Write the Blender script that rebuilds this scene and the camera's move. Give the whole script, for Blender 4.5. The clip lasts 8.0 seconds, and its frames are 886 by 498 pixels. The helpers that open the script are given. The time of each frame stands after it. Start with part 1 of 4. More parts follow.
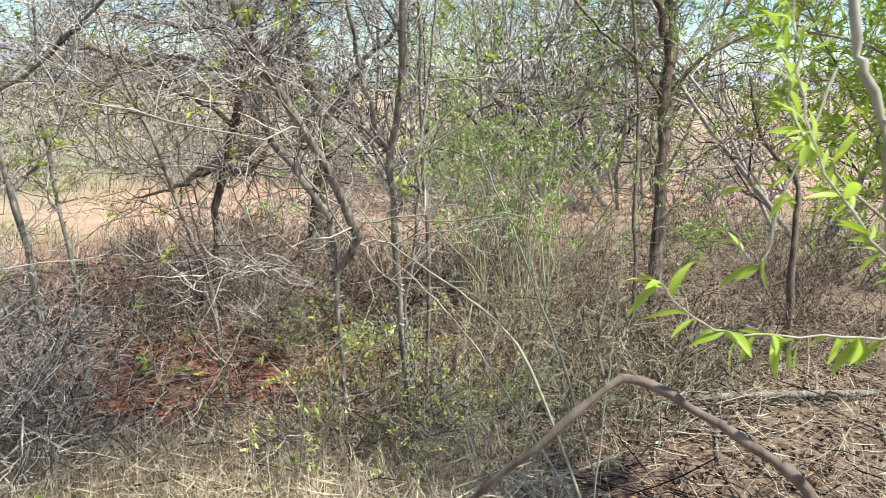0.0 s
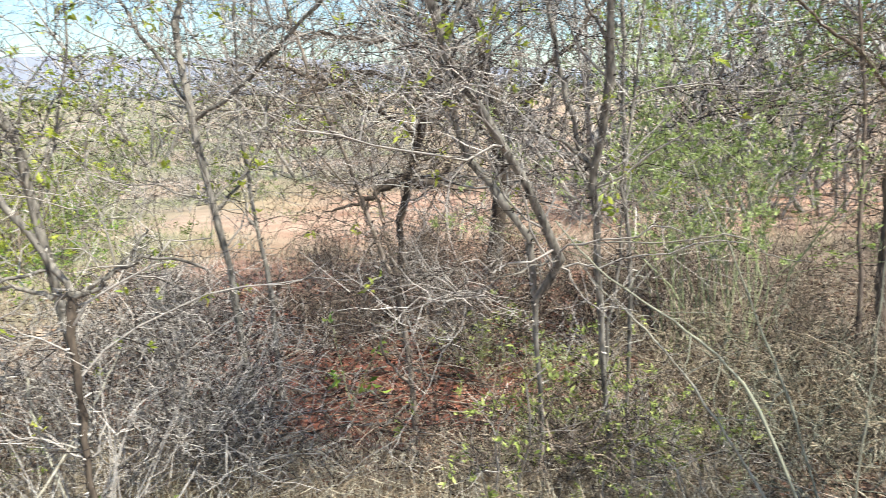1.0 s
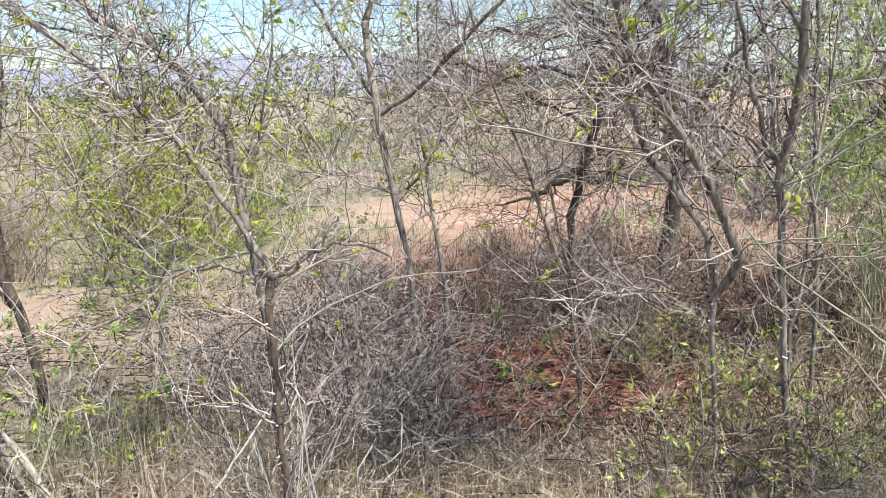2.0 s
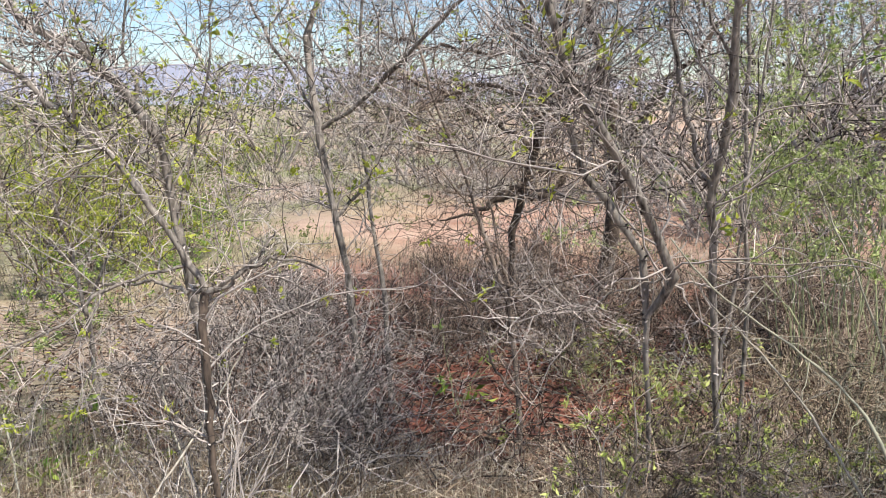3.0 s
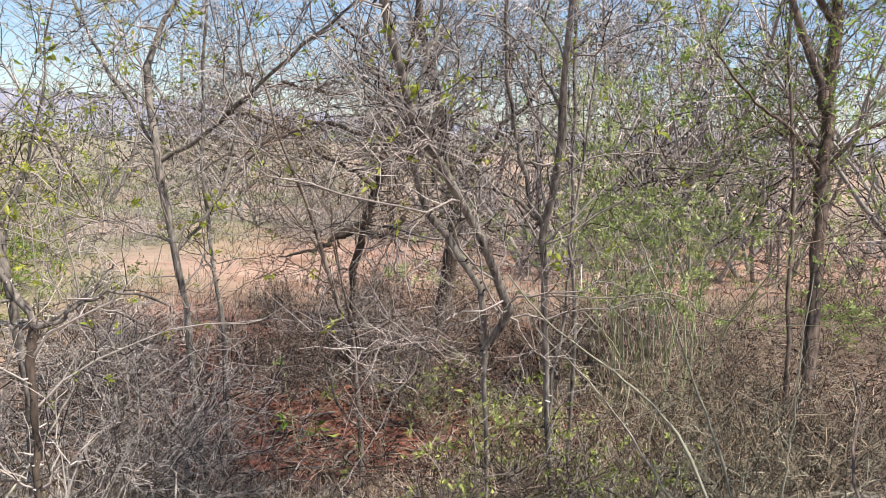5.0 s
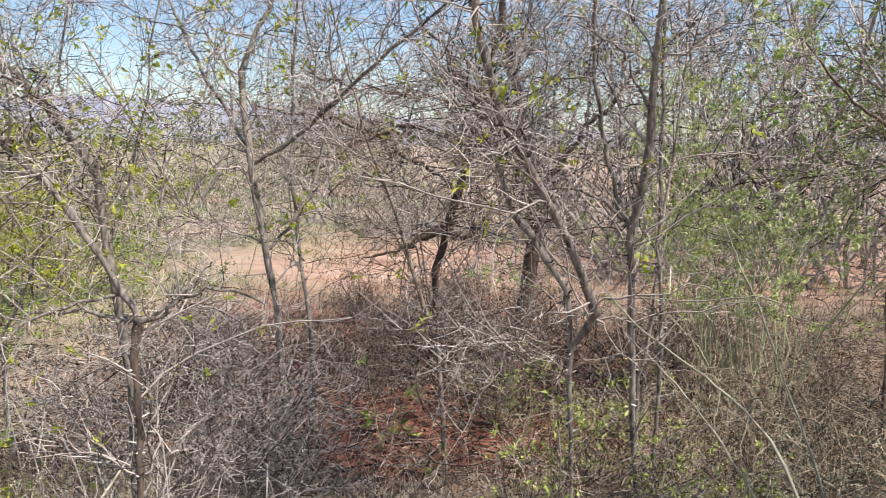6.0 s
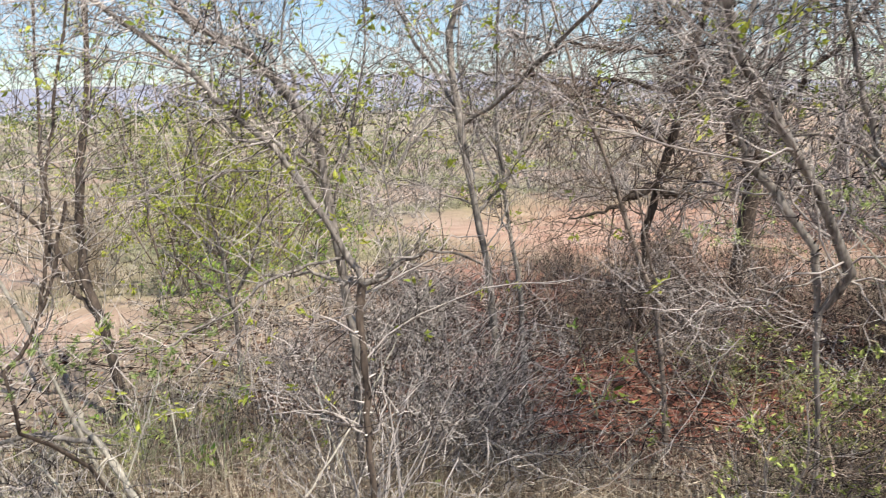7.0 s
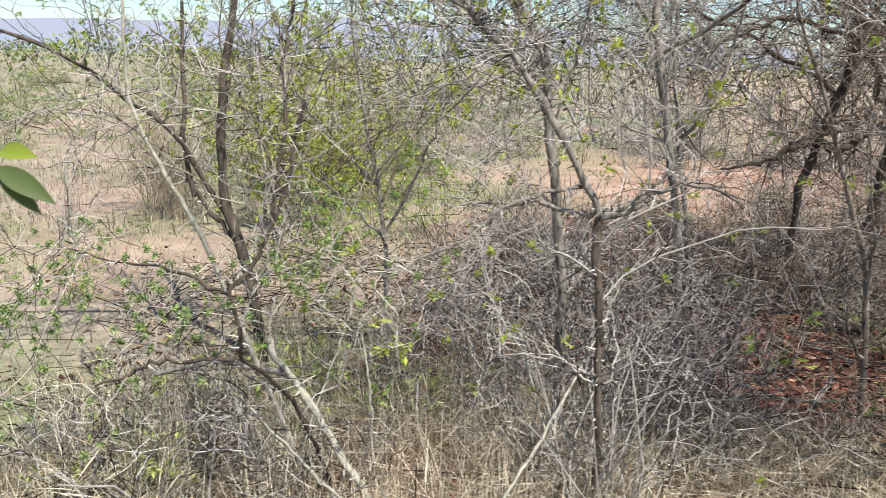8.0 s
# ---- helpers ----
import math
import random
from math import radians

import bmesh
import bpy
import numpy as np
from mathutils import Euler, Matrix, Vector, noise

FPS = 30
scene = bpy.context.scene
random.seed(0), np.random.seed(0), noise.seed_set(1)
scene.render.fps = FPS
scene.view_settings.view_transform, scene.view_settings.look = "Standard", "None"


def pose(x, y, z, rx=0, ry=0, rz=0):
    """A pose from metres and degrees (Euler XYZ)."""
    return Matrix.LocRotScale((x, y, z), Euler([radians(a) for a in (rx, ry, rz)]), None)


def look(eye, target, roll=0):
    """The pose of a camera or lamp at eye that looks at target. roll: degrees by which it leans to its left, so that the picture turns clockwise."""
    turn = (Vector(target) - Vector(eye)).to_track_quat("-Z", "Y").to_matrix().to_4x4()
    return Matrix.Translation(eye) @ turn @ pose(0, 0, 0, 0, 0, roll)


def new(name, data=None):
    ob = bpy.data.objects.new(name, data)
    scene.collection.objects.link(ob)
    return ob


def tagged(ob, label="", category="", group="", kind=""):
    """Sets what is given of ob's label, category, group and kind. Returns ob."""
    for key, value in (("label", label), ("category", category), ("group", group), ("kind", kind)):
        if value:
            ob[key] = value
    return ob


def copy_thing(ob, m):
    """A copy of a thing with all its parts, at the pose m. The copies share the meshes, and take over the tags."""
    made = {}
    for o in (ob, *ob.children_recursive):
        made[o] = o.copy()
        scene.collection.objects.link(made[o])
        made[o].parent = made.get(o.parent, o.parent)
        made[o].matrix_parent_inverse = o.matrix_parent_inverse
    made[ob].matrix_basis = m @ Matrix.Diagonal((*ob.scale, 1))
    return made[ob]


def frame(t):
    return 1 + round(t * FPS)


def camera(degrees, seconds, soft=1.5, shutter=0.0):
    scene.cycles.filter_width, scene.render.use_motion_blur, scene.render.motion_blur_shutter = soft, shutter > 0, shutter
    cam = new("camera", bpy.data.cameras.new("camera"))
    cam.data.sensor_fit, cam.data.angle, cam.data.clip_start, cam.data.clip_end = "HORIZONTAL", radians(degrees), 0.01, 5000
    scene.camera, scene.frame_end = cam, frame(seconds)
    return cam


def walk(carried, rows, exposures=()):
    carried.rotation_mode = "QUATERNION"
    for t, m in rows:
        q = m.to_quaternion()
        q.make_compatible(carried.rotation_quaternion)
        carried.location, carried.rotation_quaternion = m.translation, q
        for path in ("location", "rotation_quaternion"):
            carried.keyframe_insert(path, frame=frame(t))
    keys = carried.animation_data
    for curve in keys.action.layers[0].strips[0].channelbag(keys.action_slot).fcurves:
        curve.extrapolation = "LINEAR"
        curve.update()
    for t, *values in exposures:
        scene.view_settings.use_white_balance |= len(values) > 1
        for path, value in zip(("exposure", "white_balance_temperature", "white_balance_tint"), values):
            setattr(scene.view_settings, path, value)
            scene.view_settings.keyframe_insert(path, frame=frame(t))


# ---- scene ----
cam = camera(57.25, 8.0, soft=0.8, shutter=0.2)
PATH = [
    (0, look((0.059, -0.161, 1.533), (1.537, 4.513, 0.548), 0.74)),
    (0.5, look((0.010, -0.019, 1.529), (1.208, 4.736, 0.555), 0.57)),
    (1, look((-0.018, 0.060, 1.568), (0.462, 4.941, 0.604), -1.40)),
    (1.5, look((-0.051, 0.012, 1.572), (-0.350, 4.927, 0.710), -2.37)),
    (1.7, look((-0.062, -0.004, 1.570), (-0.535, 4.893, 0.682), -2.40)),
    (2.25, look((-0.046, 0.001, 1.575), (-0.570, 4.872, 0.572), -1.65)),
    (2.8, look((-0.036, 0.006, 1.580), (-0.322, 4.902, 0.606), -0.60)),
    (3, look((-0.032, 0.006, 1.581), (-0.222, 4.922, 0.689), -0.55)),
    (3.5, look((-0.034, -0.010, 1.586), (0.032, 4.938, 0.867), -0.75)),
    (4, look((-0.044, -0.041, 1.593), (0.381, 4.895, 0.915), -0.27)),
    (4.2, look((-0.034, -0.036, 1.586), (0.545, 4.884, 0.900), 0.40)),
    (4.75, look((-0.053, -0.058, 1.580), (0.765, 4.835, 0.918), 1.60)),
    (5.3, look((-0.085, -0.090, 1.571), (0.687, 4.811, 0.947), 2.02)),
    (5.5, look((-0.090, -0.094, 1.568), (0.568, 4.822, 0.941), 2.07)),
    (6, look((-0.104, -0.093, 1.569), (0.237, 4.856, 0.934), 1.35)),
    (6.5, look((-0.133, -0.094, 1.567), (-0.308, 4.860, 0.914), -0.70)),
    (7, look((-0.221, 0.019, 1.537), (-1.024, 4.881, 0.686), -1.55)),
    (7.5, look((-0.555, 0.087, 1.427), (-1.484, 4.895, 0.430), -0.35)),
    (8, look((-0.936, 0.170, 1.409), (-1.857, 4.950, 0.279), 1.60)),
]
walk(cam, PATH, [(0, 1.07, 6450, -2), (1.0, 1.12, 6350, 1), (1.7, 1.03, 6300, 5), (2.8, 0.80, 6400, 10), (3.5, 0.75, 6550, 11), (6.5, 0.74, 6600, 12), (8.0, 0.74, 6300, 4)])

# ---- world, sun ----
SUN_TO = Vector((0.48, -0.42, 1.05)).normalized()
world = bpy.data.worlds.new("world")
scene.world = world
world.use_nodes = True
wn = world.node_tree.nodes
sky = wn.new("ShaderNodeTexSky")
sky.sky_type = "NISHITA"
sky.sun_disc = False
sky.sun_elevation = math.asin(SUN_TO.z)
sky.sun_rotation = math.atan2(SUN_TO.x, SUN_TO.y)
sky.air_density = 1.0
sky.dust_density = 0.4
sky.ozone_density = 4.0
wn["Background"].inputs["Strength"].default_value = 0.10
world.node_tree.links.new(sky.outputs[0], wn["Background"].inputs["Color"])
sun = new("sun", bpy.data.lights.new("sun", "SUN"))
sun.data.energy = 5.0
sun.data.angle = radians(0.53)
sun.data.color = (1.0, 0.95, 0.86)
sun.matrix_world = look(SUN_TO * 40, (0, 0, 0))

rng = np.random.default_rng(7)


# ---- materials ----
def shade(name, dark, light, scale=20.0, rough=0.8, bump=0.3, island=0.0, clear=0.0, stretch=(1, 1, 1), bias=(0.32, 0.68)):
    """Two tones mixed by noise at two scales; island varies loose pieces; clear lets light through."""
    m = bpy.data.materials.new(name)
    m.use_nodes = True
    nt, n = m.node_tree, m.node_tree.nodes
    bsdf = n["Principled BSDF"]
    co = n.new("ShaderNodeTexCoord")
    mp = n.new("ShaderNodeMapping")
    mp.inputs["Scale"].default_value = stretch
    nt.links.new(co.outputs["Object"], mp.inputs["Vector"])
    fine, broad = n.new("ShaderNodeTexNoise"), n.new("ShaderNodeTexNoise")
    for node, s, d in ((fine, scale, 6), (broad, scale * 0.12, 3)):
        node.inputs["Scale"].default_value = s
        node.inputs["Detail"].default_value = d
        nt.links.new(mp.outputs["Vector"], node.inputs["Vector"])
    ramp = n.new("ShaderNodeValToRGB")
    ramp.color_ramp.elements[0].position, ramp.color_ramp.elements[1].position = bias
    ramp.color_ramp.elements[0].color, ramp.color_ramp.elements[1].color = (*dark, 1), (*light, 1)
    geo = n.new("ShaderNodeNewGeometry")
    mixv = n.new("ShaderNodeMix")
    mixv.inputs[0].default_value = island
    both = n.new("ShaderNodeMix")
    both.inputs[0].default_value = 0.35
    nt.links.new(fine.outputs[0], both.inputs[2])
    nt.links.new(broad.outputs[0], both.inputs[3])
    nt.links.new(both.outputs[0], mixv.inputs[2])
    nt.links.new(geo.outputs["Random Per Island"], mixv.inputs[3])
    nt.links.new(mixv.outputs[0], ramp.inputs[0])
    colour = ramp.outputs[0]
    nt.links.new(colour, bsdf.inputs["Base Color"])
    bsdf.inputs["Roughness"].default_value = rough
    bsdf.inputs["Specular IOR Level"].default_value = 0.3
    if bump:
        b = n.new("ShaderNodeBump")
        b.inputs["Strength"].default_value = bump
        b.inputs["Distance"].default_value = 0.004
        nt.links.new(fine.outputs[0], b.inputs["Height"])
        nt.links.new(b.outputs[0], bsdf.inputs["Normal"])
    if clear:
        tr, ms = n.new("ShaderNodeBsdfTranslucent"), n.new("ShaderNodeMixShader")
        nt.links.new(colour, tr.inputs["Color"])
        ms.inputs[0].default_value = clear
        nt.links.new(bsdf.outputs[0], ms.inputs[1])
        nt.links.new(tr.outputs[0], ms.inputs[2])
        nt.links.new(ms.outputs[0], n["Material Output"].inputs["Surface"])
    return m


BARK = shade("grey_bark", (0.028, 0.022, 0.018), (0.37, 0.325, 0.28), 70, 0.95, 1.0, stretch=(1, 1, 0.3))
BARK_DARK = shade("dark_bark", (0.028, 0.02, 0.016), (0.14, 0.105, 0.08), 60, 0.9, 0.7, stretch=(1, 1, 0.3))
BARK_SAPLING = shade("pale_brown_bark", (0.05, 0.036, 0.028), (0.42, 0.33, 0.265), 50, 0.9, 0.6, stretch=(1, 1, 0.3))
BARK_RED = shade("brown_bark", (0.035, 0.024, 0.019), (0.25, 0.185, 0.15), 50, 0.9, 0.6, stretch=(1, 1, 0.3))
STALK_WHITE = shade("bleached_stalk", (0.30, 0.27, 0.20), (0.56, 0.52, 0.42), 40, 0.8, 0.2)
BARK_ARCH = shade("weathered_dark_bark", (0.045, 0.032, 0.027), (0.21, 0.158, 0.135), 60, 0.9, 0.7, stretch=(1, 1, 0.3))
BARK_PALE = shade("pale_stem", (0.17, 0.145, 0.11), (0.44, 0.40, 0.33), 40, 0.8, 0.3)
STEM_GREEN = shade("green_stem", (0.18, 0.20, 0.09), (0.46, 0.47, 0.27), 40, 0.7, 0.2, island=0.5)
STEM_DRY = shade("greenish_dry_stem", (0.04, 0.037, 0.025), (0.60, 0.57, 0.43), 30, 0.85, 0.0, island=0.8, bias=(0.34, 0.92))
TWIG = shade("grey_twig", (0.026, 0.018, 0.016), (0.82, 0.73, 0.66), 30, 0.9, 0.0, island=0.75, bias=(0.36, 0.90))
TWIG_PALE = shade("pale_grey_twig", (0.045, 0.034, 0.03), (0.82, 0.73, 0.66), 30, 0.9, 0.0, island=0.75, bias=(0.32, 0.94))
TWIG_BROWN = shade("brown_twig", (0.02, 0.012, 0.009), (0.56, 0.43, 0.335), 30, 0.9, 0.0, island=0.7, bias=(0.36, 0.95))
TWIG_DRY = shade("dry_stalk", (0.09, 0.062, 0.04), (0.66, 0.54, 0.39), 30, 0.9, 0.0, island=0.8, bias=(0.36, 0.92))
LEAF_YELLOW = shade("yellow_green_leaf", (0.24, 0.30, 0.04), (0.52, 0.54, 0.09), 20, 0.5, 0.0, island=0.8, clear=0.45)
LEAF_WEED = shade("dull_weed_leaf", (0.18, 0.22, 0.05), (0.48, 0.52, 0.16), 20, 0.6, 0.0, island=0.9, clear=0.3)
LEAF_FEATHER = shade("feathery_thorn_leaf", (0.14, 0.20, 0.06), (0.42, 0.50, 0.20), 20, 0.6, 0.0, island=0.9, clear=0.4)
LEAF_GREEN = shade("green_leaf", (0.14, 0.25, 0.04), (0.38, 0.48, 0.10), 20, 0.45, 0.0, island=0.8, clear=0.4)
LEAF_BROOM = shade("broom_leaf", (0.24, 0.31, 0.09), (0.58, 0.64, 0.28), 20, 0.6, 0.0, island=0.9, clear=0.4)
LEAF_FIELD = shade("field_scrub_leaf", (0.13, 0.165, 0.06), (0.40, 0.43, 0.19), 20, 0.6, 0.0, island=0.9, clear=0.35)
LEAF_OLIVE = shade("olive_leaf", (0.075, 0.10, 0.03), (0.25, 0.28, 0.10), 20, 0.6, 0.0, island=0.9, clear=0.3)
LEAF_LANCE = shade("bright_lance_leaf", (0.22, 0.34, 0.035), (0.52, 0.60, 0.11), 14, 0.4, 0.2, clear=0.45)
STRAW = shade("straw", (0.27, 0.20, 0.135), (0.72, 0.62, 0.48), 20, 0.7, 0.0, island=0.9, clear=0.3)
FIELD_STRAW = shade("field_straw", (0.18, 0.165, 0.11), (0.54, 0.475, 0.37), 20, 0.8, 0.0, island=0.9, clear=0.3)
LITTER = shade("leaf_litter", (0.05, 0.022, 0.014), (0.40, 0.245, 0.165), 20, 0.9, 0.0, island=0.95, bias=(0.36, 1.0))


def ground_material():
    m = bpy.data.materials.new("laterite_ground")
    m.use_nodes = True
    nt, n = m.node_tree, m.node_tree.nodes
    bsdf = n["Principled BSDF"]
    co = n.new("ShaderNodeTexCoord")

    def noisy(scale, detail=6.0):
        t = n.new("ShaderNodeTexNoise")
        t.inputs["Scale"].default_value = scale
        t.inputs["Detail"].default_value = detail
        nt.links.new(co.outputs["Object"], t.inputs["Vector"])
        return t.outputs[0]

    def ramped(src, a, b, c0, c1):
        r = n.new("ShaderNodeValToRGB")
        r.color_ramp.elements[0].position, r.color_ramp.elements[1].position = a, b
        r.color_ramp.elements[0].color, r.color_ramp.elements[1].color = (*c0, 1), (*c1, 1)
        nt.links.new(src, r.inputs[0])
        return r.outputs[0]

    def mixed(fac, a, b):
        mx = n.new("ShaderNodeMix")
        mx.data_type = "RGBA"
        nt.links.new(fac, mx.inputs[0])
        nt.links.new(a, mx.inputs[6])
        nt.links.new(b, mx.inputs[7])
        return mx.outputs[2]

    red = ramped(noisy(14), 0.3, 0.7, (0.10, 0.034, 0.022), (0.31, 0.112, 0.07))
    sand = ramped(noisy(3), 0.3, 0.7, (0.24, 0.160, 0.118), (0.42, 0.30, 0.225))
    dry = ramped(noisy(9), 0.3, 0.7, (0.18, 0.145, 0.105), (0.36, 0.295, 0.22))
    green = ramped(noisy(5), 0.3, 0.7, (0.12, 0.125, 0.058), (0.255, 0.25, 0.125))
    # red soil under the thicket, paler sand and dry turf in the open field behind it
    sep = n.new("ShaderNodeSeparateXYZ")
    nt.links.new(co.outputs["Object"], sep.inputs[0])
    wave = n.new("ShaderNodeMath")
    wave.operation = "MULTIPLY_ADD"
    wave.inputs[1].default_value = 2.4
    nt.links.new(noisy(0.9, 5), wave.inputs[0])
    less = n.new("ShaderNodeMath")
    less.operation = "SUBTRACT"
    less.inputs[1].default_value = 1.2
    nt.links.new(sep.outputs[0], less.inputs[0])
    nt.links.new(less.outputs[0], wave.inputs[2])
    far = n.new("ShaderNodeMapRange")
    far.inputs[1].default_value, far.inputs[2].default_value = 6.5, 9.5
    nt.links.new(sep.outputs[1], far.inputs[0])
    side = n.new("ShaderNodeMapRange")
    side.inputs[1].default_value, side.inputs[2].default_value = -1.0, -2.2
    nt.links.new(wave.outputs[0], side.inputs[0])
    open_land = n.new("ShaderNodeMath")
    open_land.operation = "MAXIMUM"
    nt.links.new(far.outputs[0], open_land.inputs[0])
    nt.links.new(side.outputs[0], open_land.inputs[1])
    field = mixed(ramped(noisy(0.22, 4), 0.44, 0.60, (0, 0, 0), (1, 1, 1)), sand, dry)
    field = mixed(ramped(noisy(0.30, 5), 0.42, 0.60, (0, 0, 0), (1, 1, 1)), field, green)
    wob = n.new("ShaderNodeMath")
    wob.operation = "MULTIPLY_ADD"
    wob.inputs[1].default_value = 3.0
    nt.links.new(noisy(0.35, 3), wob.inputs[0])
    nt.links.new(sep.outputs[1], wob.inputs[2])
    strip = n.new("ShaderNodeValToRGB")
    for e, (pos, c) in zip([strip.color_ramp.elements[0], strip.color_ramp.elements.new(0.535), strip.color_ramp.elements.new(0.70), strip.color_ramp.elements[-1]], ((0.46, 0), (0.535, 1), (0.70, 1), (0.78, 0))):
        e.position, e.color = pos, (c, c, c, 1)
    scaled = n.new("ShaderNodeMath")
    scaled.operation = "MULTIPLY"
    scaled.inputs[1].default_value = 0.05
    nt.links.new(wob.outputs[0], scaled.inputs[0])
    nt.links.new(scaled.outputs[0], strip.inputs[0])
    track = ramped(noisy(2.2), 0.3, 0.7, (0.31, 0.155, 0.098), (0.50, 0.345, 0.26))
    reach = n.new("ShaderNodeMapRange")
    reach.inputs[1].default_value, reach.inputs[2].default_value = -2.5, 0.0
    nt.links.new(sep.outputs[0], reach.inputs[0])
    held = n.new("ShaderNodeMath")
    held.operation = "MULTIPLY"
    nt.links.new(strip.outputs[0], held.inputs[0])
    nt.links.new(reach.outputs[0], held.inputs[1])
    field = mixed(held.outputs[0], field, track)
    bare = n.new("ShaderNodeMapRange")
    bare.inputs[1].default_value, bare.inputs[2].default_value, bare.inputs[4].default_value = 0.3, 3.0, 0.5
    nt.links.new(sep.outputs[0], bare.inputs[0])
    field = mixed(bare.outputs[0], field, track)
    near = mixed(ramped(noisy(1.1, 4), 0.60, 0.78, (0, 0, 0), (1, 1, 1)), red, dry)
    brown = ramped(noisy(18), 0.3, 0.7, (0.068, 0.045, 0.033), (0.205, 0.142, 0.103))
    east = n.new("ShaderNodeMapRange")
    east.inputs[1].default_value, east.inputs[2].default_value = 1.3, 2.0
    nt.links.new(wave.outputs[0], east.inputs[0])
    near = mixed(east.outputs[0], near, brown)
    path = ramped(noisy(6), 0.3, 0.7, (0.17, 0.10, 0.07), (0.34, 0.22, 0.16))
    back = n.new("ShaderNodeMapRange")
    back.inputs[1].default_value, back.inputs[2].default_value = 1.7, 0.7
    nt.links.new(sep.outputs[1], back.inputs[0])
    near = mixed(back.outputs[0], near, path)
    nt.links.new(mixed(open_land.outputs[0], near, field), bsdf.inputs["Base Color"])
    bsdf.inputs["Roughness"].default_value = 0.95
    b = n.new("ShaderNodeBump")
    b.inputs["Strength"].default_value = 0.7
    b.inputs["Distance"].default_value = 0.03
    nt.links.new(noisy(25), b.inputs["Height"])
    nt.links.new(b.outputs[0], bsdf.inputs["Normal"])
    return m


SOIL = ground_material()


# ---- mesh helpers ----
def mesh_of(name, verts, faces):
    """A mesh from an (n, 3) array and an (m, 3 or 4) array of corners."""
    me = bpy.data.meshes.new(name)
    verts, faces = np.asarray(verts, np.float32), np.asarray(faces, np.int32)
    k = faces.shape[1]
    me.vertices.add(len(verts))
    me.vertices.foreach_set("co", verts.ravel())
    me.loops.add(faces.size)
    me.loops.foreach_set("vertex_index", faces.ravel())
    me.polygons.add(len(faces))
    me.polygons.foreach_set("loop_start", np.arange(0, faces.size, k, dtype=np.int32))
    me.polygons.foreach_set("use_smooth", np.ones(len(faces), bool))
    me.update(calc_edges=True)
    return me


def part(name, me, material, parent=None, label="", kind=""):
    ob = new(name, me)
    if not me.materials:
        me.materials.append(material)
    ob.parent = parent
    return tagged(ob, label, kind=kind)


def unit(v):
    return v / (np.linalg.norm(v, axis=-1, keepdims=True) + 1e-9)


def tubes(P, R, k=3):
    """Tapered tubes along M paths of S points with the radii R."""
    M, S, _ = P.shape
    T = unit(np.gradient(P, axis=1))
    whole = unit(P[:, -1] - P[:, 0])
    ref = np.where((np.abs(whole[:, 2:]) > 0.75), np.array([[0.2, 1.0, 0.0]]), np.array([[0.1, 0.2, 1.0]]))[:, None, :]
    U = unit(np.cross(T, ref))
    V = np.cross(T, U)
    a = np.arange(k) * 2 * np.pi / k
    ring = P[:, :, None, :] + R[:, :, None, None] * (np.cos(a)[:, None] * U[:, :, None, :] + np.sin(a)[:, None] * V[:, :, None, :])
    i = np.arange(M * S * k).reshape(M, S, k)
    j = np.roll(i, -1, axis=2)
    faces = np.stack([i[:, :-1], j[:, :-1], j[:, 1:], i[:, 1:]], -1).reshape(-1, 4)
    return ring.reshape(-1, 3), faces


def merged(parts):
    vs, fs, n = [], [], 0
    for v, f in parts:
        vs.append(v)
        fs.append(f + n)
        n += len(v)
    return np.concatenate(vs), np.concatenate(fs)


def spline(points, S=16, wiggle=0.0):
    """A smooth path through control points, with a little crookedness."""
    p = np.array(points, float)
    q = np.vstack([2 * p[0] - p[1], p, 2 * p[-1] - p[-2]])
    u = np.linspace(0, len(p) - 1, S)
    i = np.minimum(u.astype(int), len(p) - 2)
    t = (u - i)[:, None]
    a, b, c, d = q[i], q[i + 1], q[i + 2], q[i + 3]
    out = 0.5 * (2 * b + (c - a) * t + (2 * a - 5 * b + 4 * c - d) * t**2 + (3 * b - a - 3 * c + d) * t**3)
    if wiggle:
        w = rng.normal(0, wiggle, out.shape)
        w[0] = w[-1] = 0
        out += w
    return out


def sprout(P, R, n, length, angle=(35, 80), S=5, wob=0.25, up=0.15, start=0.15, thin=0.5, least=0.0008, most=1.0):
    """n side shoots from random places on the paths P: their paths and radii, and the path that each springs from."""
    M, SP, _ = P.shape
    size = np.linalg.norm(P[:, -1] - P[:, 0], axis=1)
    idx = rng.choice(M, n, p=size / size.sum())
    u = (start + (most - start) * rng.random(n)) * (SP - 1)
    i = np.minimum(u.astype(int), SP - 2)
    f = (u - i)[:, None]
    base = P[idx, i] * (1 - f) + P[idx, i + 1] * f
    r0 = np.maximum((R[idx, i] * (1 - f[:, 0]) + R[idx, i + 1] * f[:, 0]) * thin, least)
    T = unit(P[idx, i + 1] - P[idx, i])
    side = unit(np.cross(T, rng.normal(size=(n, 3))))
    ang = np.radians(rng.uniform(*angle, n))[:, None]
    d = unit(T * np.cos(ang) + side * np.sin(ang) + np.array([0, 0, up]))
    L = rng.uniform(*length, n) * (0.6 + 0.8 * rng.random(n))
    steps = d[:, None, :] + np.cumsum(rng.normal(0, wob, (n, S - 1, 3)), axis=1) * 0.6 + rng.normal(0, wob * 0.7, (n, S - 1, 3))
    steps = unit(steps) * (L / (S - 1))[:, None, None]
    out = np.concatenate([base[:, None], base[:, None] + np.cumsum(steps, axis=1)], axis=1)
    rad = r0[:, None] * np.linspace(1, 0.35, S)[None]
    return out, rad, idx


